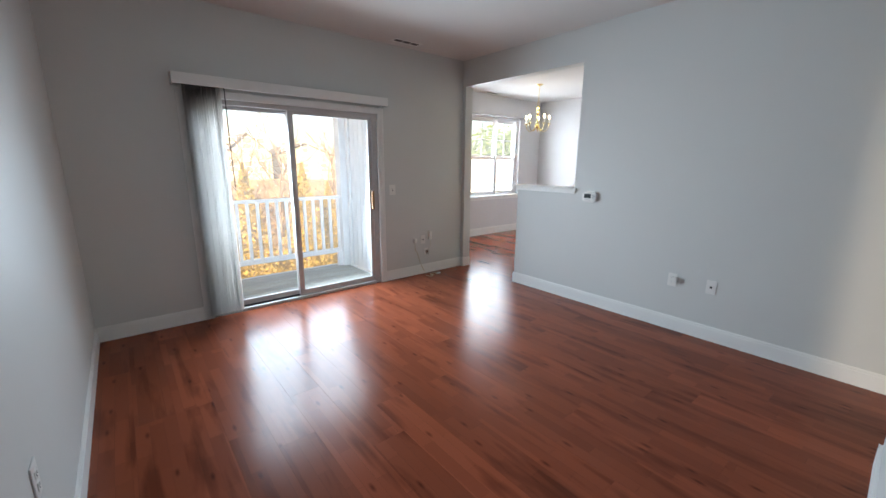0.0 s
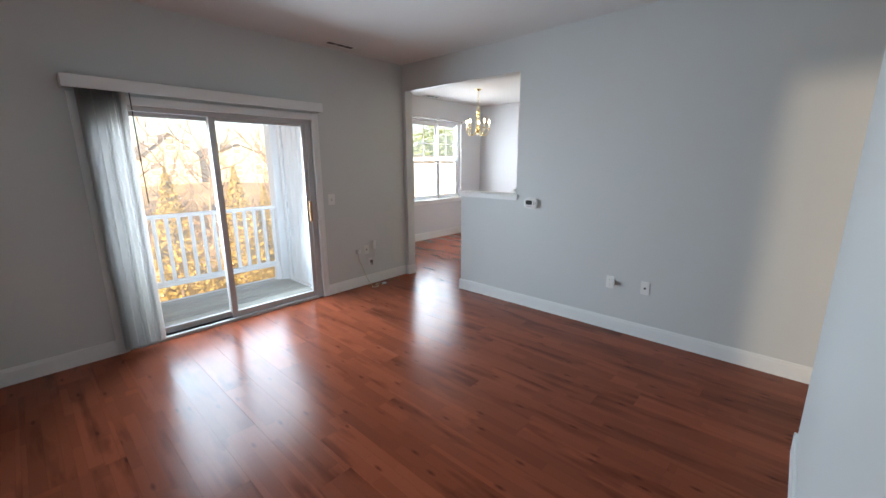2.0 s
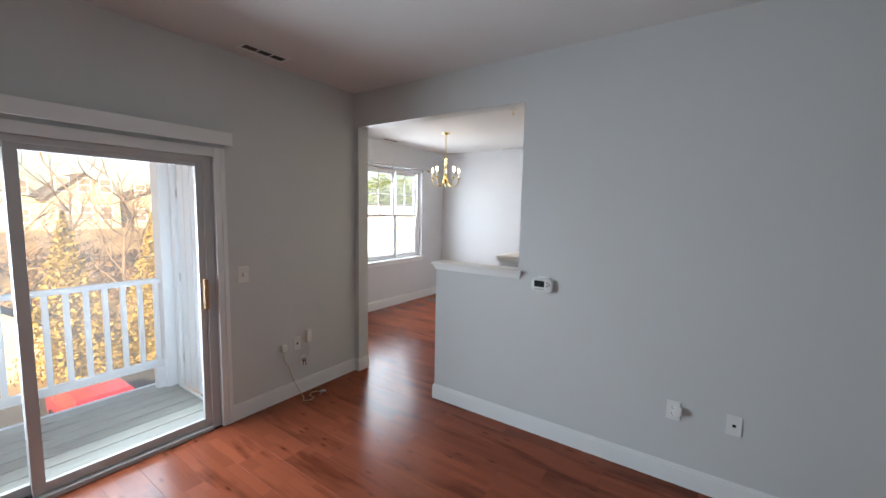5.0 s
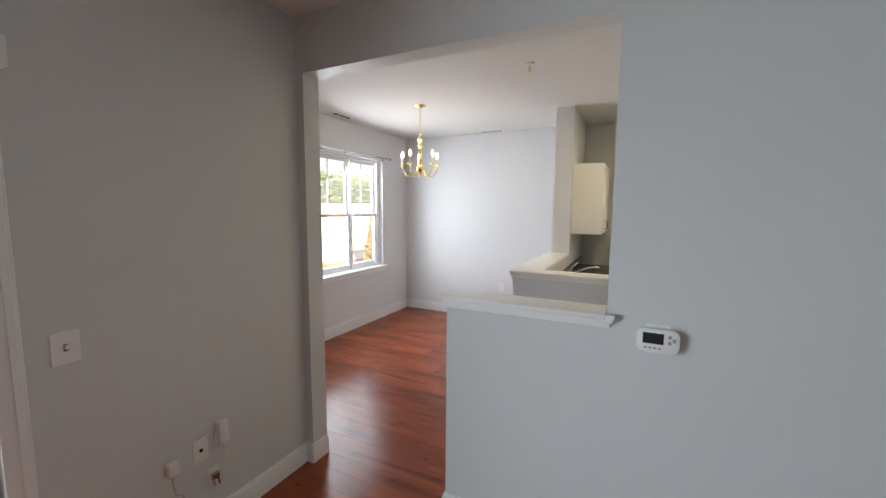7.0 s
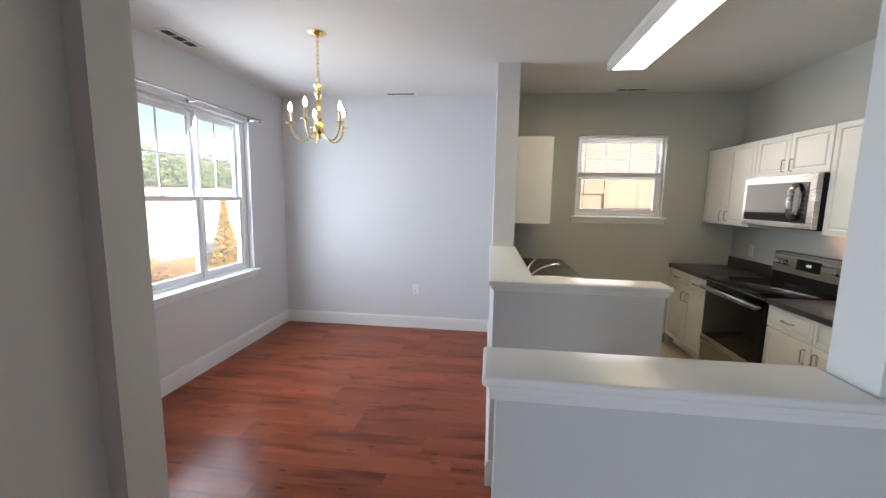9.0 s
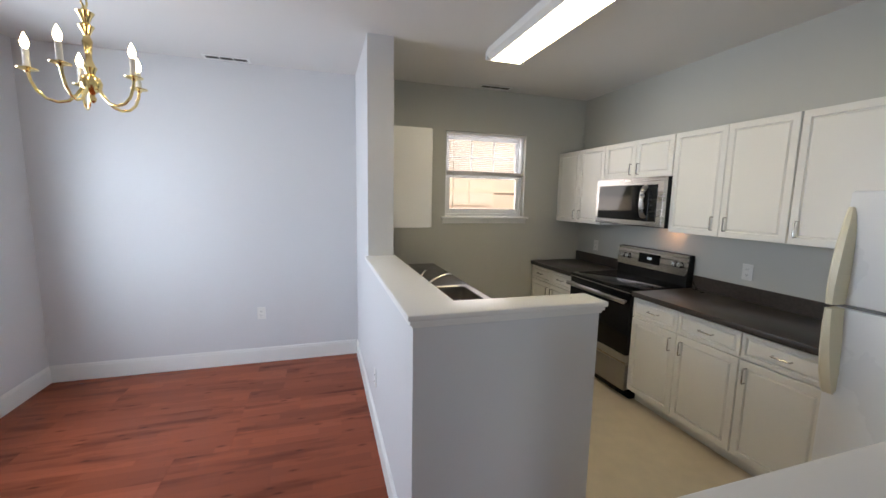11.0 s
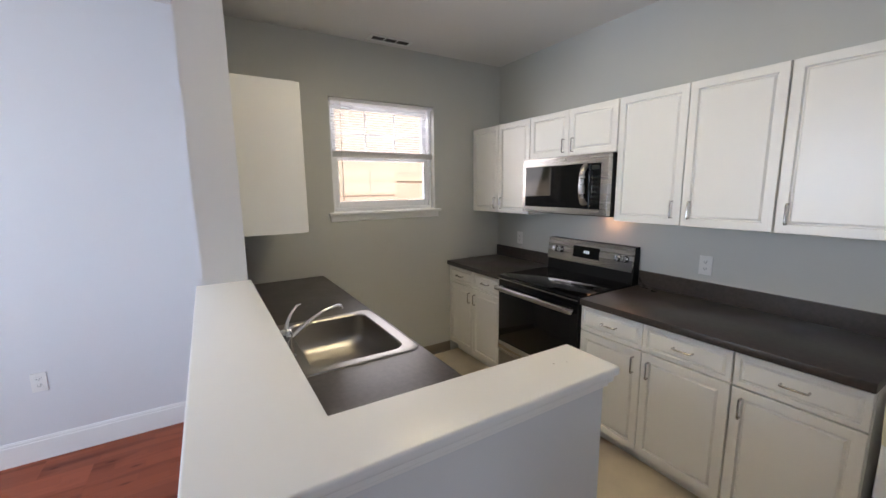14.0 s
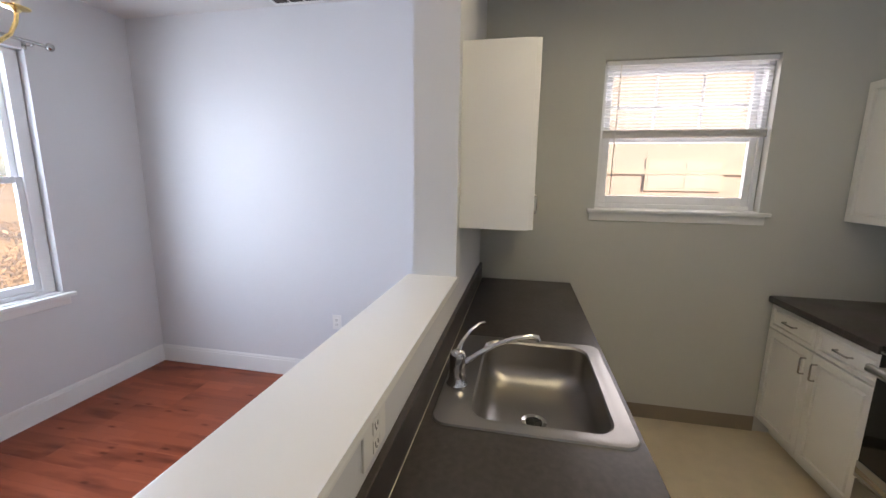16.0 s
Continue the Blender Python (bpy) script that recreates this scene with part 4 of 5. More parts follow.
# chandelier
CX, CY = 5.963, 4.705
ch = thing("chandelier", (CX, CY, H), "polished brass five-arm chandelier with lit candle bulbs", "chandelier")
bm = bmesh.new()
lathe(bm, (CX, CY, H), [(0.062, -0.0005), (0.062, -0.006), (0.050, -0.016), (0.020, -0.026), (0.008, -0.034)], 28)
part("canopy", bm, BRASS, ch, smooth=True)
bm = bmesh.new()
for i in range(9):
    z = H - 0.048 - i * 0.0295
    a = 0 if i % 2 else math.pi / 2
    sweep(bm, [(CX + 0.010 * math.cos(t) * math.cos(a), CY + 0.010 * math.cos(t) * math.sin(a), z + 0.0195 * math.sin(t)) for t in (2 * math.pi * k / 14 for k in range(15))], 0.0024, 6)
part("chain", bm, BRASS, ch, smooth=True)
bm = bmesh.new()
sweep(bm, [(CX + 0.024 * math.cos(t), CY, 2.432 + 0.026 * math.sin(t)) for t in (2 * math.pi * k / 18 for k in range(19))], 0.004, 8)
part("hanging_loop", bm, BRASS, ch, smooth=True)
bm = bmesh.new()
lathe(bm, (CX, CY, 2.0), [(0.004, 0.0), (0.012, 0.008), (0.014, 0.020), (0.008, 0.034), (0.018, 0.044), (0.036, 0.062), (0.041, 0.085), (0.034, 0.108), (0.016, 0.122), (0.020, 0.135), (0.026, 0.15), (0.018, 0.166),
                          (0.011, 0.19), (0.014, 0.23), (0.019, 0.262), (0.011, 0.285), (0.022, 0.31), (0.030, 0.325), (0.014, 0.338), (0.022, 0.362), (0.034, 0.382), (0.012, 0.394), (0.007, 0.410)], 24)
part("stem", bm, BRASS, ch, smooth=True)
for i in range(5):
    a = radians(34 + 72 * i)
    ca, sa_ = math.cos(a), math.sin(a)

    def on(r, z):
        return (CX + r * ca, CY + r * sa_, z)
    bm = bmesh.new()
    sweep(bm, [on(0.025, 2.075), on(0.05, 2.03), on(0.08, 1.998), on(0.115, 1.988), on(0.15, 1.998), on(0.178, 2.026), on(0.194, 2.065), on(0.20, 2.10)], 0.0062, 10)
    arm = part("arm", bm, BRASS, ch, smooth=True)
    bm = bmesh.new()
    lathe(bm, on(0.20, 2.095), [(0.008, 0), (0.012, 0.006), (0.034, 0.012), (0.036, 0.016), (0.014, 0.017), (0.013, 0.024)], 20)
    part("drip_cup", bm, BRASS, arm, smooth=True)
    bm = bmesh.new()
    rod(bm, on(0.20, 2.117), on(0.20, 2.190), 0.0115, seg=14)
    part("candle_sleeve", bm, PLATE, arm, smooth=True)
    bm = bmesh.new()
    lathe(bm, on(0.20, 2.190), [(0.006, 0), (0.0125, 0.012), (0.0145, 0.024), (0.0115, 0.04), (0.005, 0.056), (0.001, 0.066)], 14)
    part("bulb", bm, BULB, arm, "glowing flame-shaped bulb", smooth=True)


def register(x0, x1, y0, y1, long):
    ob = thing("ceiling_vent", ((x0 + x1) / 2, (y0 + y1) / 2, H), "white metal ceiling air register", "air vent", "ceiling air registers")
    e = 0.022
    part("frame_plate", boxes((x0, x1, y0, y0 + e, H - 0.007, H - 0.0005), (x0, x1, y1 - e, y1, H - 0.007, H - 0.0005), (x0, x0 + e, y0 + e, y1 - e, H - 0.007, H - 0.0005), (x1 - e, x1, y0 + e, y1 - e, H - 0.007, H - 0.0005)), TRIM, ob)
    part("backing", boxes((x0 + e, x1 - e, y0 + e, y1 - e, H - 0.002, H - 0.0005)), DARKGAP, ob)
    a0, a1 = (x0 + e, x1 - e) if long == "x" else (y0 + e, y1 - e)
    b0, b1 = (y0 + e, y1 - e) if long == "x" else (x0 + e, x1 - e)
    for k in (1, 2):
        c = a0 + (a1 - a0) * k / 3
        part("bar", boxes((c - 0.004, c + 0.004, b0, b1, H - 0.007, H - 0.002) if long == "x" else (b0, b1, c - 0.004, c + 0.004, H - 0.007, H - 0.002)), TRIM, ob)
    for k in range(2):
        c = b0 + (b1 - b0) * (k + 1) / 3
        part("slat", boxes((a0, a1, c - 0.0012, c + 0.0012, H - 0.0065, H - 0.002) if long == "x" else (c - 0.0012, c + 0.0012, a0, a1, H - 0.0065, H - 0.002)), VENTSLAT, ob)


register(0.690, 1.045, 4.165, 4.285, "x")
register(2.775, 3.125, 4.165, 4.285, "x")
register(5.805, 6.155, 5.735, 5.855, "x")
register(7.545, 7.660, 4.295, 4.655, "y")
register(7.510, 7.625, 1.835, 2.185, "y")
sp = thing("sprinkler", (5.271, 3.353, H), "small ceiling fire sprinkler head", "sprinkler")
bm = bmesh.new()
lathe(bm, (5.271, 3.353, H), [(0.034, -0.0005), (0.033, -0.005), (0.012, -0.012)], 20)
part("escutcheon", bm, TRIM, sp, smooth=True)
bm = bmesh.new()
rod(bm, (5.271, 3.353, H - 0.012), (5.271, 3.353, H - 0.048), 0.006, seg=10)
lathe(bm, (5.271, 3.353, H - 0.054), [(0.016, 0), (0.017, 0.003), (0.004, 0.006)], 12)
part("head", bm, BRASS, sp, smooth=True)

# curtain rod
cr = thing("curtain_rod", (6.3, 5.87, 2.358), "brushed nickel curtain rod above the dining window, bare", "curtain rod")
bm = bmesh.new()
rod(bm, (5.42, 5.87, 2.358), (7.085, 5.87, 2.358), 0.0095)
part("pole", bm, NICKEL, cr, smooth=True)
for x in (5.402, 7.105):
    bm = bmesh.new()
    ball(bm, (x, 5.87, 2.358), 0.024, 16)
    part("finial", bm, NICKEL, cr, smooth=True)
for x in (5.50, 6.20, 7.02):
    bm = bmesh.new()
    box(bm, x - 0.012, x + 0.012, YW - 0.006, YW - 0.0005, 2.325, 2.385, bevel=0.002)
    sweep(bm, [(x, YW - 0.004, 2.345), (x, 5.89, 2.341), (x, 5.872, 2.345)], 0.005, 8)
    part("bracket", bm, NICKEL, cr, smooth=True)

for y, r in ((2.62, 0.0018), (2.655, 0.0022)):
    bm = bmesh.new()
    lathe(bm, (5.215 + (y - 2.62) * 0.3, y, 1.1661), [(r, 0), (r * 0.9, 0.0004)], 10)
    structure("trim_nail_hole", bm, COVE, "small dark nail hole in the ledge", "trim")

# ---- small fittings of the walls ----


def wall_plate(name, c, n, label, category, w=0.072, h=0.116, kind="outlet", group=""):
    """A plate on a wall at c; n: the way out of the wall, '+x', '-x', '+y' or '-y'."""
    s = 1 if n[0] == "+" else -1
    ob = thing(name, c, label, category, group)

    def slab(u0, u1, z0, z1, d0, d1):
        a, b = sorted((s * d0, s * d1))
        if n[1] == "x":
            return (c[0] + a, c[0] + b, c[1] + u0, c[1] + u1, c[2] + z0, c[2] + z1)
        return (c[0] + u0, c[0] + u1, c[1] + a, c[1] + b, c[2] + z0, c[2] + z1)
    part("plate", boxes(slab(-w / 2, w / 2, -h / 2, h / 2, 0.0004, 0.006), bevel=0.002), PLATE, ob)
    if kind == "outlet":
        for dz in (-0.020, 0.020):
            f = part("socket", boxes(slab(-0.016, 0.016, dz - 0.014, dz + 0.014, 0.006, 0.0085), bevel=0.002), PLATE, ob)
            part("slots", boxes(slab(-0.008, -0.0055, dz - 0.003, dz + 0.008, 0.0085, 0.009), slab(0.0055, 0.008, dz - 0.003, dz + 0.006, 0.0085, 0.009), slab(-0.002, 0.002, dz - 0.010, dz - 0.006, 0.0085, 0.009)), DARKGAP, f)
    elif kind == "switch":
        part("toggle", boxes(slab(-0.005, 0.005, -0.006, 0.010, 0.006, 0.018), bevel=0.002), PLATE, ob)
        part("slot", boxes(slab(-0.0065, 0.0065, -0.013, 0.013, 0.006, 0.0066)), DARKGAP, ob)
    elif kind == "jack":
        part("jack", boxes(slab(-0.008, 0.008, -0.008, 0.008, 0.006, 0.010), bevel=0.001), LCD, ob)
    return ob, slab


OG = "white wall outlets"
OL = "white duplex wall outlet"
wall_plate("outlet", (XP, 1.322, 0.460), "-x", "white cable wall plate", "wall plate", kind="jack")
o, slab = wall_plate("outlet", (XP, 1.619, 0.457), "-x", "white wall plate with a small plug-in adapter", "outlet")
part("adapter", boxes(slab(-0.045, -0.004, -0.012, 0.034, 0.009, 0.04), bevel=0.004), PLATE, o, "small white plug-in adapter")
wall_plate("outlet", (0.0, 1.88, 0.535), "+x", OL, "outlet", group=OG)
wall_plate("outlet", (XF, 4.303, 0.486), "-x", OL, "outlet", group=OG)
wall_plate("outlet", (6.269, PEN1, 0.389), "+y", "white wall outlet low on the half wall", "outlet")
wall_plate("outlet", (5.730, YK, 1.118), "+y", OL, "outlet", group=OG)
wall_plate("outlet", (7.36, YK, 1.118), "+y", OL, "outlet", group=OG)
wall_plate("outlet", (5.70, PEN0, 1.086), "-y", "white double outlet above the sink worktop", "outlet", w=0.116, h=0.085)
wall_plate("light_switch", (2.846, YD, 1.127), "-y", "white toggle light switch beside the sliding door", "light switch", w=0.085, h=0.122, kind="switch")
wall_plate("wall_plate", (3.300, YD, 0.462), "-y", "white blank phone wall plate", "wall plate", kind="jack")
wall_plate("wall_plate", (3.352, YD, 0.300), "-y", "white wall plate with cable connectors", "wall plate", w=0.06, h=0.08, kind="jack")
ad = thing("power_adapter", (3.165, YD, 0.44), "white plug-in adapter with a thin cream cord to the floor", "adapter")
part("case", boxes((3.140, 3.185, YD - 0.042, YD - 0.0005, 0.430, 0.488), bevel=0.006), PLATE, ad, smooth=True)
bm = bmesh.new()
sweep(bm, [(3.160, YD - 0.02, 0.43), (3.158, YD - 0.025, 0.38), (3.172, YD - 0.02, 0.32), (3.20, YD - 0.015, 0.30), (3.222, YD - 0.02, 0.22), (3.25, YD - 0.03, 0.13), (3.29, YD - 0.06, 0.03), (3.285, YD - 0.11, 0.0045),
           (3.25, YD - 0.15, 0.0045), (3.29, YD - 0.19, 0.0045), (3.345, YD - 0.17, 0.0045), (3.34, YD - 0.11, 0.0045), (3.38, YD - 0.08, 0.0045), (3.43, YD - 0.10, 0.0045), (3.44, YD - 0.15, 0.0045), (3.40, YD - 0.17, 0.006)], 0.0028, 7)
part("cord", bm, surface("cord_tan", (0.50, 0.40, 0.24), 0.5, bump=0), ad, smooth=True)
bm = bmesh.new()
ball(bm, (0, 0, 0), 1.0, 14)
bmesh.ops.transform(bm, matrix=Matrix.Translation((3.452, YD - 0.15, 0.012)) @ Matrix.Rotation(radians(-30), 4, "Z") @ Matrix.Diagonal((0.030, 0.017, 0.011, 1)), verts=bm.verts[:])
part("plug", bm, surface("plug_gray", (0.42, 0.42, 0.43), 0.45, bump=0), ad, "gray rounded plug", smooth=True)
jb = thing("phone_box", (3.402, YD, 0.47), "white surface-mounted phone box with loose wires", "junction box")
part("case", boxes((3.380, 3.428, YD - 0.036, YD - 0.0005, 0.455, 0.565), bevel=0.005), PLATE, jb, smooth=True)
bm = bmesh.new()
sweep(bm, [(3.382, YD - 0.02, 0.56), (3.366, YD - 0.03, 0.545), (3.362, YD - 0.03, 0.50), (3.37, YD - 0.02, 0.46)], 0.003, 7)
sweep(bm, [(3.404, YD - 0.02, 0.456), (3.412, YD - 0.03, 0.40), (3.395, YD - 0.03, 0.34), (3.37, YD - 0.03, 0.315)], 0.0025, 7)
part("wires", bm, CREAM, jb, smooth=True)
cb = thing("coax_splitter", (3.352, YD - 0.01, 0.28), "small metal cable splitter with connectors", "connector")
bm = bmesh.new()
box(bm, 3.335, 3.372, YD - 0.030, YD - 0.0105, 0.285, 0.318, bevel=0.003)
for x, z in ((3.342, 0.28), (3.366, 0.276)):
    rod(bm, (x, YD - 0.022, z + 0.008), (x + 0.004, YD - 0.028, z - 0.024), 0.0055, seg=8)
part("case", bm, NICKEL, cb, smooth=True)

th = thing("thermostat", (XP, 2.468, 1.124), "white programmable thermostat with a gray display", "thermostat")
part("backplate", boxes((XP - 0.006, XP - 0.0005, 2.424, 2.512, 1.066, 1.186), bevel=0.002), PLATE, th)
bm = boxes((XP - 0.034, XP - 0.006, 2.392, 2.545, 1.078, 1.172))
bmesh.ops.bevel(bm, geom=[e for e in bm.edges if abs(e.verts[0].co.x - e.verts[1].co.x) > 0.01], offset=0.028, segments=6, affect="EDGES", profile=0.5)
bmesh.ops.bevel(bm, geom=[e for e in bm.edges if all(v.co.x < XP - 0.033 for v in e.verts)], offset=0.005, segments=2, affect="EDGES", profile=0.5)
part("case", bm, PLATE, th, smooth=True)
part("display", boxes((XP - 0.0348, XP - 0.0335, 2.448, 2.522, 1.112, 1.156)), LCD, th, "dark gray LCD")
for y, z in ((2.427, 1.145), (2.427, 1.122), (2.412, 1.133)):
    part("button", boxes((XP - 0.0365, XP - 0.0335, y - 0.006, y + 0.006, z - 0.007, z + 0.007), bevel=0.001), surface("button_gray", (0.35, 0.36, 0.36), 0.5, bump=0) if "button_gray" not in bpy.data.materials else bpy.data.materials["button_gray"], th)
for k in range(4):
    part("button", boxes((XP - 0.0365, XP - 0.0335, 2.455 + 0.017 * k, 2.466 + 0.017 * k, 1.092, 1.099), bevel=0.001), bpy.data.materials["button_gray"], th)

ws = thing("wall_shelf", (2.55, 0.268, 2.28), "dark brown wooden wall shelf mounted high on the stub wall", "shelf")
part("board", boxes((2.15, 2.945, 0.2685, 0.532, 2.275, 2.335), bevel=0.004), DARKWOOD, ws)

# ---- balcony ----
BZ = -0.03
bal = tagged(thing("balcony", (1.6, 5.1, BZ), "weathered wood balcony deck", "balcony"), kind="structure")
for i in range(8):
    y0 = 4.572 + i * 0.1405
    part("deck_board", boxes((0.0, 2.79, y0, y0 + 0.1315, BZ - 0.03, BZ), bevel=0.004), DECK, bal)
part("rim_joist", boxes((0.0, 3.95, 5.70, 5.74, BZ - 0.26, BZ - 0.005)), EXTWHITE, bal)
rl = thing("balcony_railing", (1.6, 5.60, BZ), "white painted balcony railing with square balusters", "railing")
part("top_rail", boxes((0.0, 2.70, 5.565, 5.635, 0.945, 0.985), bevel=0.006), EXTWHITE, rl, smooth=True)
part("bottom_rail", boxes((0.0, 2.70, 5.582, 5.618, 0.165, 0.235), bevel=0.004), EXTWHITE, rl)
for i in range(23):
    x = 0.06 + i * 0.1185
    part("baluster", boxes((x - 0.018, x + 0.018, 5.583, 5.617, 0.235, 0.945), bevel=0.003), EXTWHITE, rl)
part("foot_block", boxes((2.64, 2.70, 5.57, 5.63, BZ, 0.165)), EXTWHITE, rl)
clo = tagged(thing("balcony_closet", (3.3, 5.1, BZ), "white storage closet at the end of the balcony", "closet"), kind="structure")
part("front_wall", boxes((2.79, 2.90, 4.57, 4.66, BZ, 2.62), (2.79, 2.90, 5.42, 5.69, BZ, 2.62), (2.79, 2.90, 4.66, 5.42, 2.02, 2.62)), EXTWHITE, clo)
part("corner_post", boxes((2.70, 2.79, 5.52, 5.68, BZ, 2.62), bevel=0.004), EXTWHITE, clo)
part("side_wall", boxes((2.90, 3.97, 5.60, 5.69, BZ, 2.62)), EXTWHITE, clo)
part("roof", boxes((2.68, 3.97, 4.57, 5.70, 2.622, 2.70)), EXTWHITE, clo)
cd_ = part("door", boxes((2.812, 2.845, 4.665, 5.415, BZ + 0.02, 2.015), bevel=0.003), EXTWHITE, clo)
for k in range(6):
    y0 = 4.667 + k * 0.1246
    part("board", boxes((2.804, 2.812, y0 + 0.005, y0 + 0.1196, BZ + 0.022, 2.013), bevel=0.002), EXTWHITE, cd_)
part("door_trim", boxes((2.776, 2.79, 5.415, 5.48, BZ, 2.07), (2.776, 2.79, 4.61, 4.665, BZ, 2.07), (2.776, 2.79, 4.665, 5.415, 2.015, 2.07), (2.776, 2.79, 4.665, 5.415, BZ, BZ + 0.02)), EXTWHITE, clo)
bm = bmesh.new()
for z in (0.25, 1.0, 1.75):
    rod(bm, (2.80, 5.412, z - 0.04), (2.80, 5.412, z + 0.04), 0.007, seg=8)
part("hinge", bm, ALU, cd_)

# ---- outside: ground, slope, houses, trees ----
GRASS = surface("dry_grass_slope", (0.28, 0.205, 0.115), 0.95, vary=0.5, scale=0.35, grain=4, bump=0.4)
BARK = surface("bare_bark", (0.20, 0.15, 0.11), 0.9, vary=0.3, scale=4, grain=30, bump=0.4)
BRUSH = thin_sheet("dry_brush_leaf", (0.36, 0.25, 0.14), 0.4)
GOLD = thin_sheet("golden_conifer_leaf", (0.40, 0.30, 0.085), 0.4)
GREENLEAF = thin_sheet("evergreen_leaf", (0.21, 0.29, 0.13), 0.45)
SIDING = surface("house_siding_cream", (0.44, 0.39, 0.30), 0.7, vary=0.05, scale=1, grain=10, bump=0.1)
BRICKS = surface("far_brick_red", (0.42, 0.31, 0.27), 0.85, vary=0.2, scale=2, grain=12, bump=0.2)
ROOF = surface("asphalt_shingle", (0.27, 0.24, 0.215), 0.9, vary=0.2, scale=3, grain=14, bump=0.2)
FARGLASS = surface("far_window_glass", (0.24, 0.23, 0.22), 0.15, bump=0)
ASPHALT = surface("asphalt", (0.06, 0.06, 0.06), 0.9, vary=0.2, scale=2, grain=30)
CARRED = surface("red_car_paint", (0.45, 0.02, 0.03), 0.25, vary=0.03, bump=0, coat=0.6)


def ground_z(x, y):
    t = min(1.0, max(0.0, (y - 25.0) / 26.0))
    return -5.6 + 4.6 * t * t * (3 - 2 * t) + 0.25 * math.sin(x * 0.31 + y * 0.17) * t


bm = bmesh.new()
gx = [-900, -300, -120] + [-60 + 4 * i for i in range(36)] + [120, 300, 900]
gy = [-900, -300, -60, -20] + [2.5 * i for i in range(28)] + [90, 150, 300, 900]
gv = [[bm.verts.new((x, y, ground_z(x, y))) for x in gx] for y in gy]
for j in range(len(gy) - 1):
    for i in range(len(gx) - 1):
        bm.faces.new((gv[j][i], gv[j][i + 1], gv[j + 1][i + 1], gv[j + 1][i]))
structure("ground", bm, GRASS, "dry grassy ground rising to a slope", "ground", smooth=True)
structure("road", boxes((-60, 80, 15.0, 22.6, -5.62, -5.585)), ASPHALT, "asphalt parking lane below the building", "road")


def leaf_cloud(bm, rng, c, rx, ry, rz, n, size, shape="ball"):
    for _ in range(n):
        if shape == "cone":
            h = rng.random() ** 1.5
            a, r = rng.uniform(0, 2 * math.pi), (1 - h) * math.sqrt(rng.random()) * (0.85 + 0.3 * rng.random())
            q = Vector((c[0] + rx * r * math.cos(a), c[1] + ry * r * math.sin(a), c[2] + rz * h))
        else:
            d = Vector((rng.gauss(0, 1), rng.gauss(0, 1), rng.gauss(0, 1))).normalized() * rng.random() ** 0.4
            q = Vector((c[0] + rx * d.x, c[1] + ry * d.y, c[2] + rz * d.z))
        u = Vector((rng.gauss(0, 1), rng.gauss(0, 1), rng.gauss(0, 1))).normalized()
        v = u.orthogonal().normalized()
        s = size * rng.uniform(0.6, 1.4)
        vs = [bm.verts.new(q + u * s), bm.verts.new(q + v * s * 0.45), bm.verts.new(q - u * s * 0.8), bm.verts.new(q - v * s * 0.45)]
        bm.faces.new(vs)


rng = random.Random(11)
bm = bmesh.new()
for _ in range(430):
    x, y = rng.uniform(-12, 33), rng.uniform(24.5, 41)
    s = rng.uniform(0.5, 1.3)
    leaf_cloud(bm, rng, (x, y, ground_z(x, y) + s * 0.45), s, s, s * 0.8, 60, 0.10 * s + 0.07)
tagged(solo("brush", bm, BRUSH, "dry golden brown brush covering the slope", "brush"), kind="stuff")


def bare_tree(x, y, h, seed, lean=0.0):
    rng = random.Random(seed)
    z = ground_z(x, y) - 0.1
    ob = thing("bare_tree", (x, y, z), "leafless gray-brown tree on the slope", "tree", "bare trees on the slope")
    bm = bmesh.new()
    top = Vector((x + lean * h, y, z + h * 0.62))
    trunk = [Vector((x, y, z)).lerp(top, k / 5) + Vector((rng.uniform(-0.1, 0.1), rng.uniform(-0.1, 0.1), 0)) * (k > 0) for k in range(6)]
    sweep(bm, trunk, [h * 0.014 * (1 - 0.13 * k) for k in range(6)], 8)
    part("trunk", bm, BARK, ob, smooth=True)
    bm = bmesh.new()

    def limb(p, d, ln, r, depth):
        q, pts = p.copy(), [p.copy()]
        for k in range(3):
            d = (d + Vector((rng.gauss(0, 0.16), rng.gauss(0, 0.16), rng.gauss(0.06, 0.12)))).normalized()
            q = q + d * ln / 3
            pts.append(q.copy())
        sweep(bm, pts, [r, r * 0.8, r * 0.6, r * 0.35], 5 if depth else 4)
        if depth:
            for k in range(3 if depth > 1 else 4):
                e = (d + Vector((rng.gauss(0, 0.6), rng.gauss(0, 0.6), rng.gauss(0.15, 0.4)))).normalized()
                limb(pts[rng.choice((1, 2, 3))], e, ln * 0.62, r * 0.6, depth - 1)
    for k in range(9):
        p0 = trunk[1 + k % 5]
        a = rng.uniform(0, 2 * math.pi)
        limb(p0, Vector((math.cos(a) * 0.8, math.sin(a) * 0.8, rng.uniform(0.5, 1.1))).normalized(), h * rng.uniform(0.25, 0.38), h * 0.006, 2)
    part("crown", bm, BARK, ob, smooth=True)


for i, (x, y, h, le) in enumerate(((3.2, 34, 9.5, 0.06), (5.4, 30, 8.5, -0.05), (7.6, 36, 10, 0.08), (0.6, 33, 9.5, 0.0), (9.6, 32, 9, 0.05), (12.4, 37, 9, -0.04), (14.5, 33, 9.5, 0.05), (17.5, 38, 9, 0.0), (2.0, 38, 9, -0.1), (21, 36, 9, 0.05))):
    bare_tree(x, y, h, 40 + i, le)


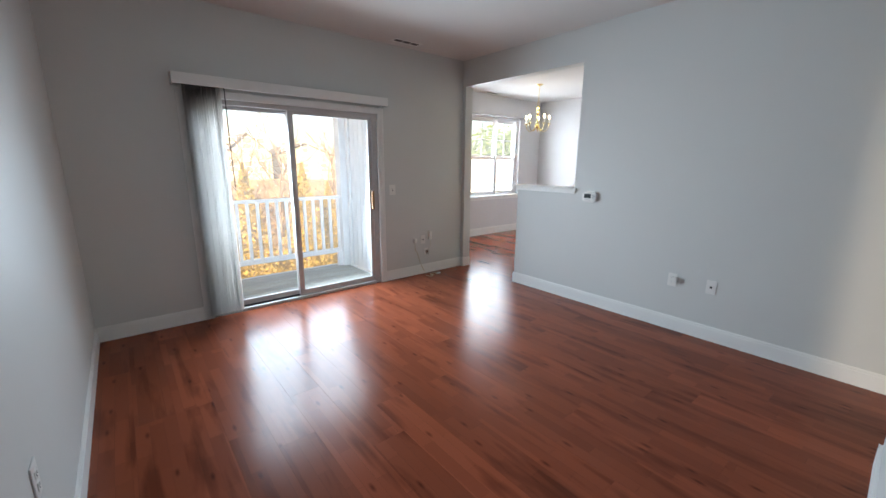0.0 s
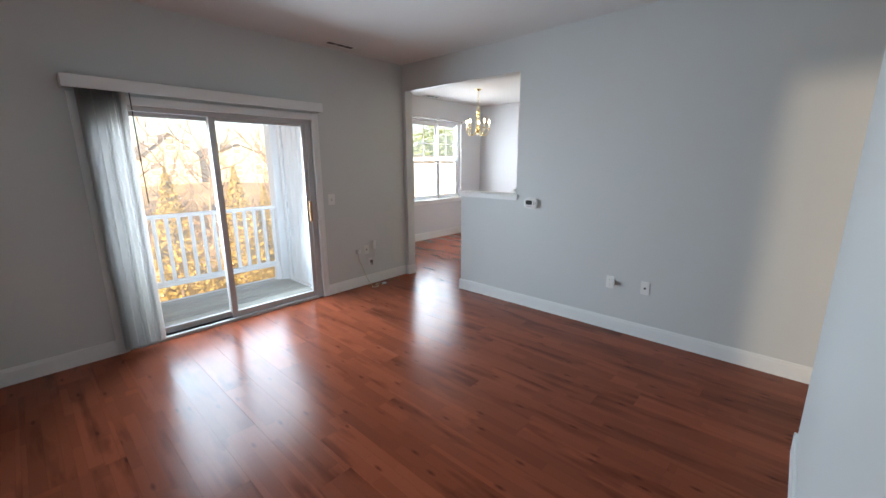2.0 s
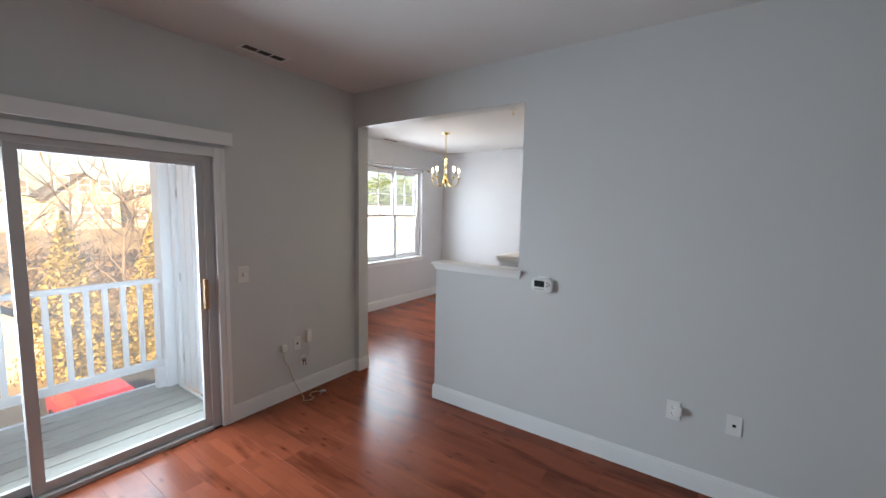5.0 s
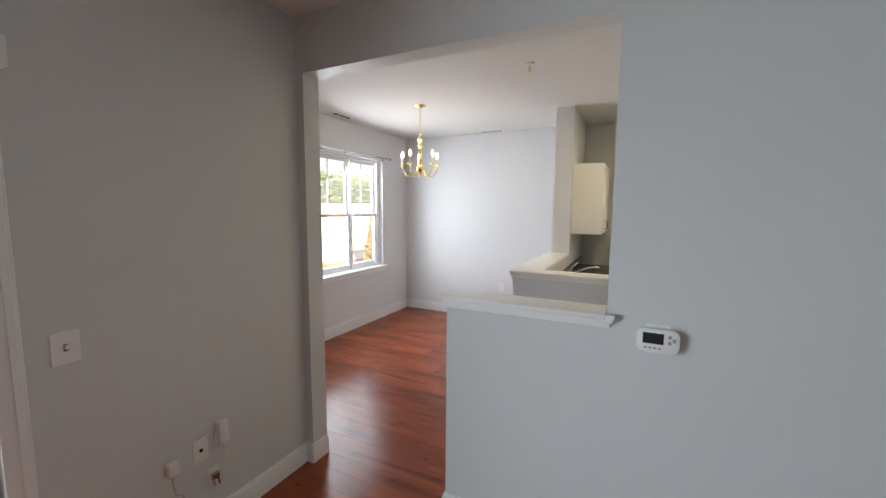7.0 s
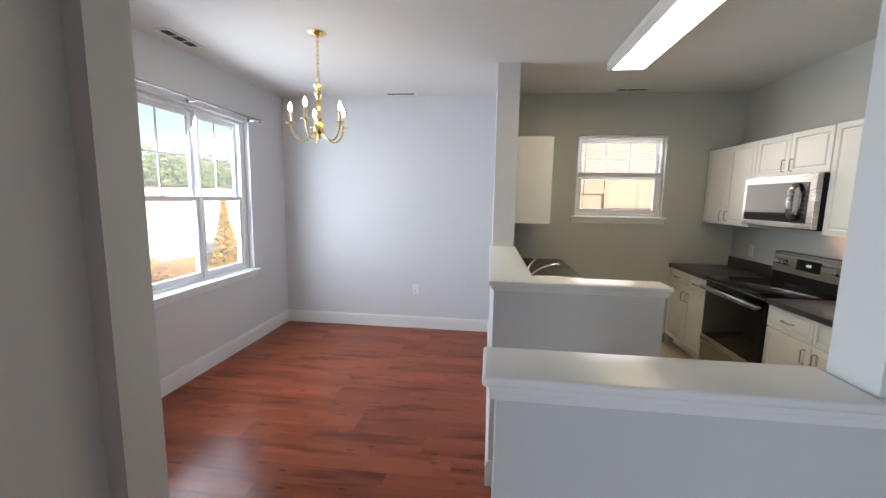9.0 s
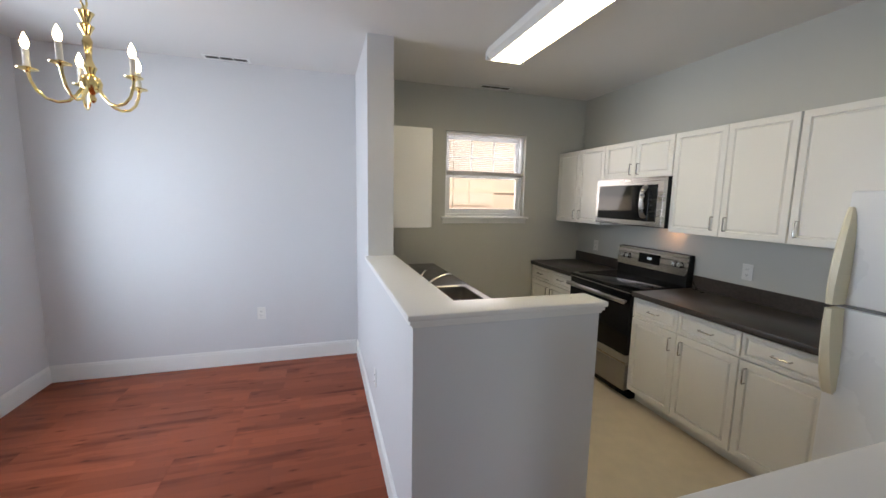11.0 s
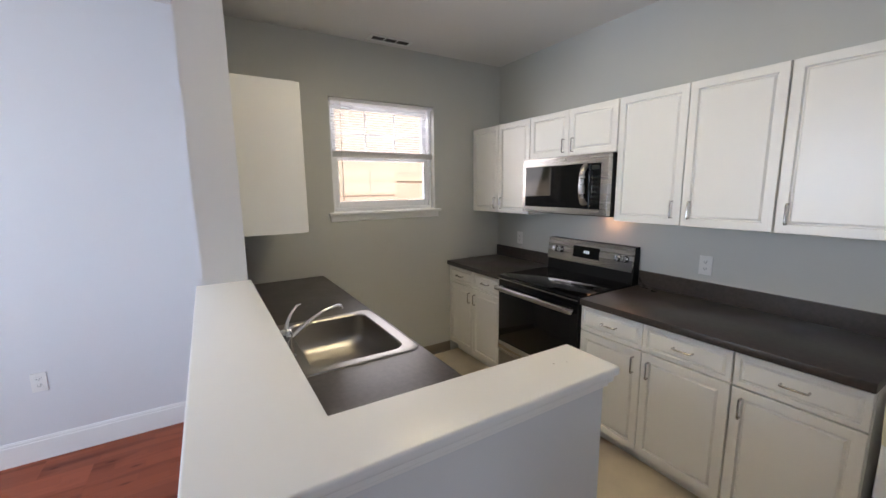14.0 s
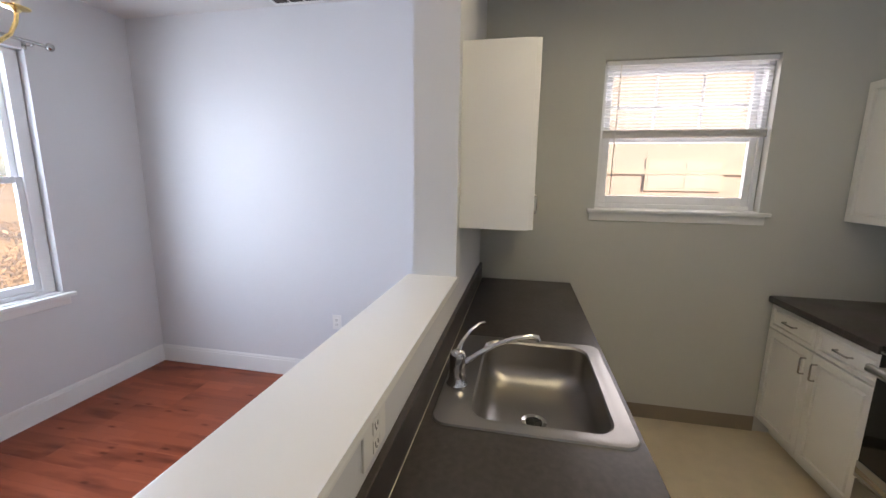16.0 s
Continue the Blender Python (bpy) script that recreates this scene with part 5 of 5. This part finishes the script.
def conifer(x, y, h, w, material, label, seed, leaf=0.12, count=3600):
    rng = random.Random(seed)
    z = ground_z(x, y)
    ob = thing("conifer", (x, y, z), label, "tree")
    bm = bmesh.new()
    rod(bm, (x, y, z - 0.1), (x, y, z + h * 0.85), 0.09, 0.02, 8)
    part("trunk", bm, BARK, ob)
    bm = bmesh.new()
    if leaf > 0.3:
        leaf_cloud(bm, rng, (x, y, z + h * 0.56), w, w, h * 0.44, count, leaf)
    else:
        leaf_cloud(bm, rng, (x, y, z + 0.15), w, w, h, count, leaf, "cone")
    part("crown", bm, material, ob)


for i, (x, y, h, w) in enumerate(((5.5, 23.6, 6.8, 1.9), (8.6, 23.4, 6.8, 2.0), (10.8, 25.0, 5.6, 1.6), (1.0, 25.6, 5.6, 1.8), (17.0, 13.6, 6.9, 1.4), (2.6, 28.0, 5.0, 1.6), (14.5, 25.5, 6.2, 1.7))):
    conifer(x, y, h, w, GOLD, "golden yellow conifer on the slope", 70 + i)
for i, (x, y, h, w) in enumerate(((48.5, 47, 9.0, 4.4), (53, 46, 9.4, 4.4), (59, 47, 8.8, 4.6), (65, 46, 9.6, 4.6), (71, 47, 9.2, 4.6), (77, 46, 9.4, 4.6), (83, 47, 9.2, 4.6), (89, 46, 9.0, 4.6))):
    conifer(x, y, h, w, GREENLEAF, "tall broad green evergreen tree", 90 + i, 0.36, 1800)


def house(name, x, y, w, d, hw, hr, yaw, label, wall, storeys=2, cols=3):
    """A gabled house whose gable end faces the walk; x, y: the middle of the front."""
    z = ground_z(x, y) - 0.2
    ob = thing(name, (x, y, z), label, "house")
    bm = bmesh.new()
    box(bm, x - w / 2, x + w / 2, y, y + d, z, z + hw)
    vs = [bm.verts.new(c) for c in ((x - w / 2, y, z + hw), (x + w / 2, y, z + hw), (x, y, z + hr), (x - w / 2, y + d, z + hw), (x + w / 2, y + d, z + hw), (x, y + d, z + hr))]
    bm.faces.new((vs[0], vs[1], vs[2]))
    bm.faces.new((vs[5], vs[4], vs[3]))
    part("wall", bm, wall, ob)
    bm = bmesh.new()
    o = 0.4
    k = (hr - hw) / (w / 2)
    for s in (-1, 1):
        q = [bm.verts.new(c) for c in ((x, y - o, z + hr + 0.06), (x + s * (w / 2 + o), y - o, z + hw - o * k + 0.06), (x + s * (w / 2 + o), y + d + o, z + hw - o * k + 0.06), (x, y + d + o, z + hr + 0.06))]
        bm.faces.new(q)
    bmesh.ops.solidify(bm, geom=bm.faces[:], thickness=0.14)
    part("roof", bm, ROOF, ob)
    for r in range(storeys):
        for c in range(cols):
            wx, wz = x + (c - (cols - 1) / 2) * w / (cols + 0.4), z + 1.1 + r * 2.8
            wd = part("window", boxes((wx - 0.55, wx + 0.55, y - 0.05, y - 0.002, wz, wz + 1.5)), EXTWHITE, ob)
            part("pane", boxes((wx - 0.45, wx + 0.45, y - 0.062, y - 0.0505, wz + 0.1, wz + 0.72), (wx - 0.45, wx + 0.45, y - 0.062, y - 0.0505, wz + 0.79, wz + 1.4)), FARGLASS, wd)
    return ob


house("house", 13.07, 54, 5.6, 9, 3.4, 5.85, 0, "cream gabled house above the slope", SIDING)
house("house", 6.2, 57, 9.5, 9, 3.4, 4.6, 0, "cream gabled house behind bare trees", SIDING)
house("house", 21, 56, 9, 9, 3.4, 5.2, 0, "pale gabled house above the slope", SIDING)
house("house", -11, 58, 11, 9, 4.2, 6.4, 0, "cream gabled house far along the slope", SIDING)
house("shed", 3.4, 24.2, 3.0, 2.4, 2.2, 3.3, 0, "small pale shed with a dark roof", SIDING, 0, 0)
house("house", 57, 33, 44, 9, 7.1, 7.35, 0, "long low pale building with a flat roof", EXTWHITE, 0, 0)

# neighbouring building seen from the kitchen window
ap = thing("apartment_building", (21.5, 2, -5.6), "neighbouring building with brick below and cream siding above", "building")
APTBRICK = surface("apartment_brick", (0.30, 0.255, 0.25), 0.85, vary=0.2, scale=2, grain=12, bump=0.2)
APTSIDE = surface("apartment_siding_tan", (0.25, 0.24, 0.24), 0.7, vary=0.06, scale=1, grain=10, bump=0.1)
part("brick_wall", boxes((21.5, 30, -14, 13, -5.6, 2.0)), APTBRICK, ap)
part("siding_wall", boxes((21.45, 30, -14, 13, 2.0, 8.0)), APTSIDE, ap)
APTPANE = surface("pale_window_glass", (0.30, 0.30, 0.31), 0.2, bump=0)
APTTRIM = surface("apartment_trim_gray", (0.27, 0.26, 0.245), 0.6, vary=0.05, scale=2)
part("band", boxes((21.38, 21.5, -14, 13, 1.92, 2.12)), APTTRIM, ap)
part("roof", boxes((21.0, 30.4, -14.4, 13.4, 8.0, 8.4)), ROOF, ap)
for r in range(3):
    for c in range(6):
        wy, wz = -12.0 + c * 4.5, -2.9 + r * 4.2
        wd = part("window", boxes((21.41, 21.5, wy - 1.35, wy + 1.35, wz, wz + 1.2)), APTTRIM, ap)
        part("pane", boxes((21.395, 21.409, wy - 1.25, wy - 0.06, wz + 0.1, wz + 1.1), (21.395, 21.409, wy + 0.06, wy + 1.25, wz + 0.1, wz + 1.1)), APTPANE, wd)

# parked red car below the balcony, its nose towards the slope
CRX, CRY = 4.8, 17.2
car = thing("car", (CRX, CRY, -5.58), "red parked hatchback below the balcony", "car")
bm = bmesh.new()
prof = [(-2.1, 0.35), (-2.15, 0.75), (-1.95, 0.95), (-1.2, 1.0), (-0.55, 1.42), (0.75, 1.46), (1.75, 1.05), (2.1, 0.95), (2.15, 0.45), (2.05, 0.35)]
sd = [[bm.verts.new((CRX + s * (0.85 if pz < 1.1 else 0.66), CRY - px, -5.58 + pz)) for px, pz in prof] for s in (-1, 1)]
for i in range(len(prof)):
    j = (i + 1) % len(prof)
    bm.faces.new((sd[0][i], sd[0][j], sd[1][j], sd[1][i]))
bm.faces.new(sd[0])
bm.faces.new(sd[1][::-1])
part("body", bm, CARRED, car)
part("rear_window", boxes((CRX - 0.6, CRX + 0.6, CRY - 1.35, CRY - 0.95, -4.42, -4.30)), FARGLASS, car)
for wy in (CRY - 1.3, CRY + 1.35):
    for wx in (CRX - 0.78, CRX + 0.78):
        bm = bmesh.new()
        rod(bm, (wx - 0.1, wy, -5.26), (wx + 0.1, wy, -5.26), 0.31, seg=18)
        wh = part("wheel", bm, BLACK, car, smooth=True)

# ---- laminate planks of the floor, laid last ----
PLANK_W, PLANK_L = 0.192, 1.215
plank_meshes = {}


def plank_mesh(w, l):
    key = (round(w, 3), round(l, 3))
    if key not in plank_meshes:
        bm = bmesh.new()
        vs = box(bm, 0, w - 0.0002, 0, l - 0.0002, -0.012, 0.0)
        top = [e for e in bm.edges if all(abs(v.co.z) < 1e-6 for v in e.verts)]
        bmesh.ops.bevel(bm, geom=top, offset=0.0004, segments=1, affect="EDGES")
        plank_meshes[key] = mesh_of("plank", bm, WOODFLOOR)
    return plank_meshes[key]


def lay(x0, x1, y0, y1, rng):
    x = x0
    while x < x1 - 0.01:
        w = min(PLANK_W, x1 - x)
        y = y0 - rng.choice((0.0, 0.3, 0.55, 0.8, 1.0))
        while y < y1 - 0.02:
            a, b = max(y, y0), min(y + PLANK_L, y1)
            if b - a > 0.02:
                ob = new("plank", plank_mesh(w, b - a))
                ob.location = (x, a, 0)
                ob.parent = bpy.data.objects["floor"]
            y += PLANK_L
        x += w


rng = random.Random(5)
lay(0.0, XP, YS, YD, rng)
lay(XP, XQ, 3.412, 4.362, rng)
lay(XQ, 5.156, 2.556, YW, rng)
lay(5.156, XF, PEN1, YW, rng)
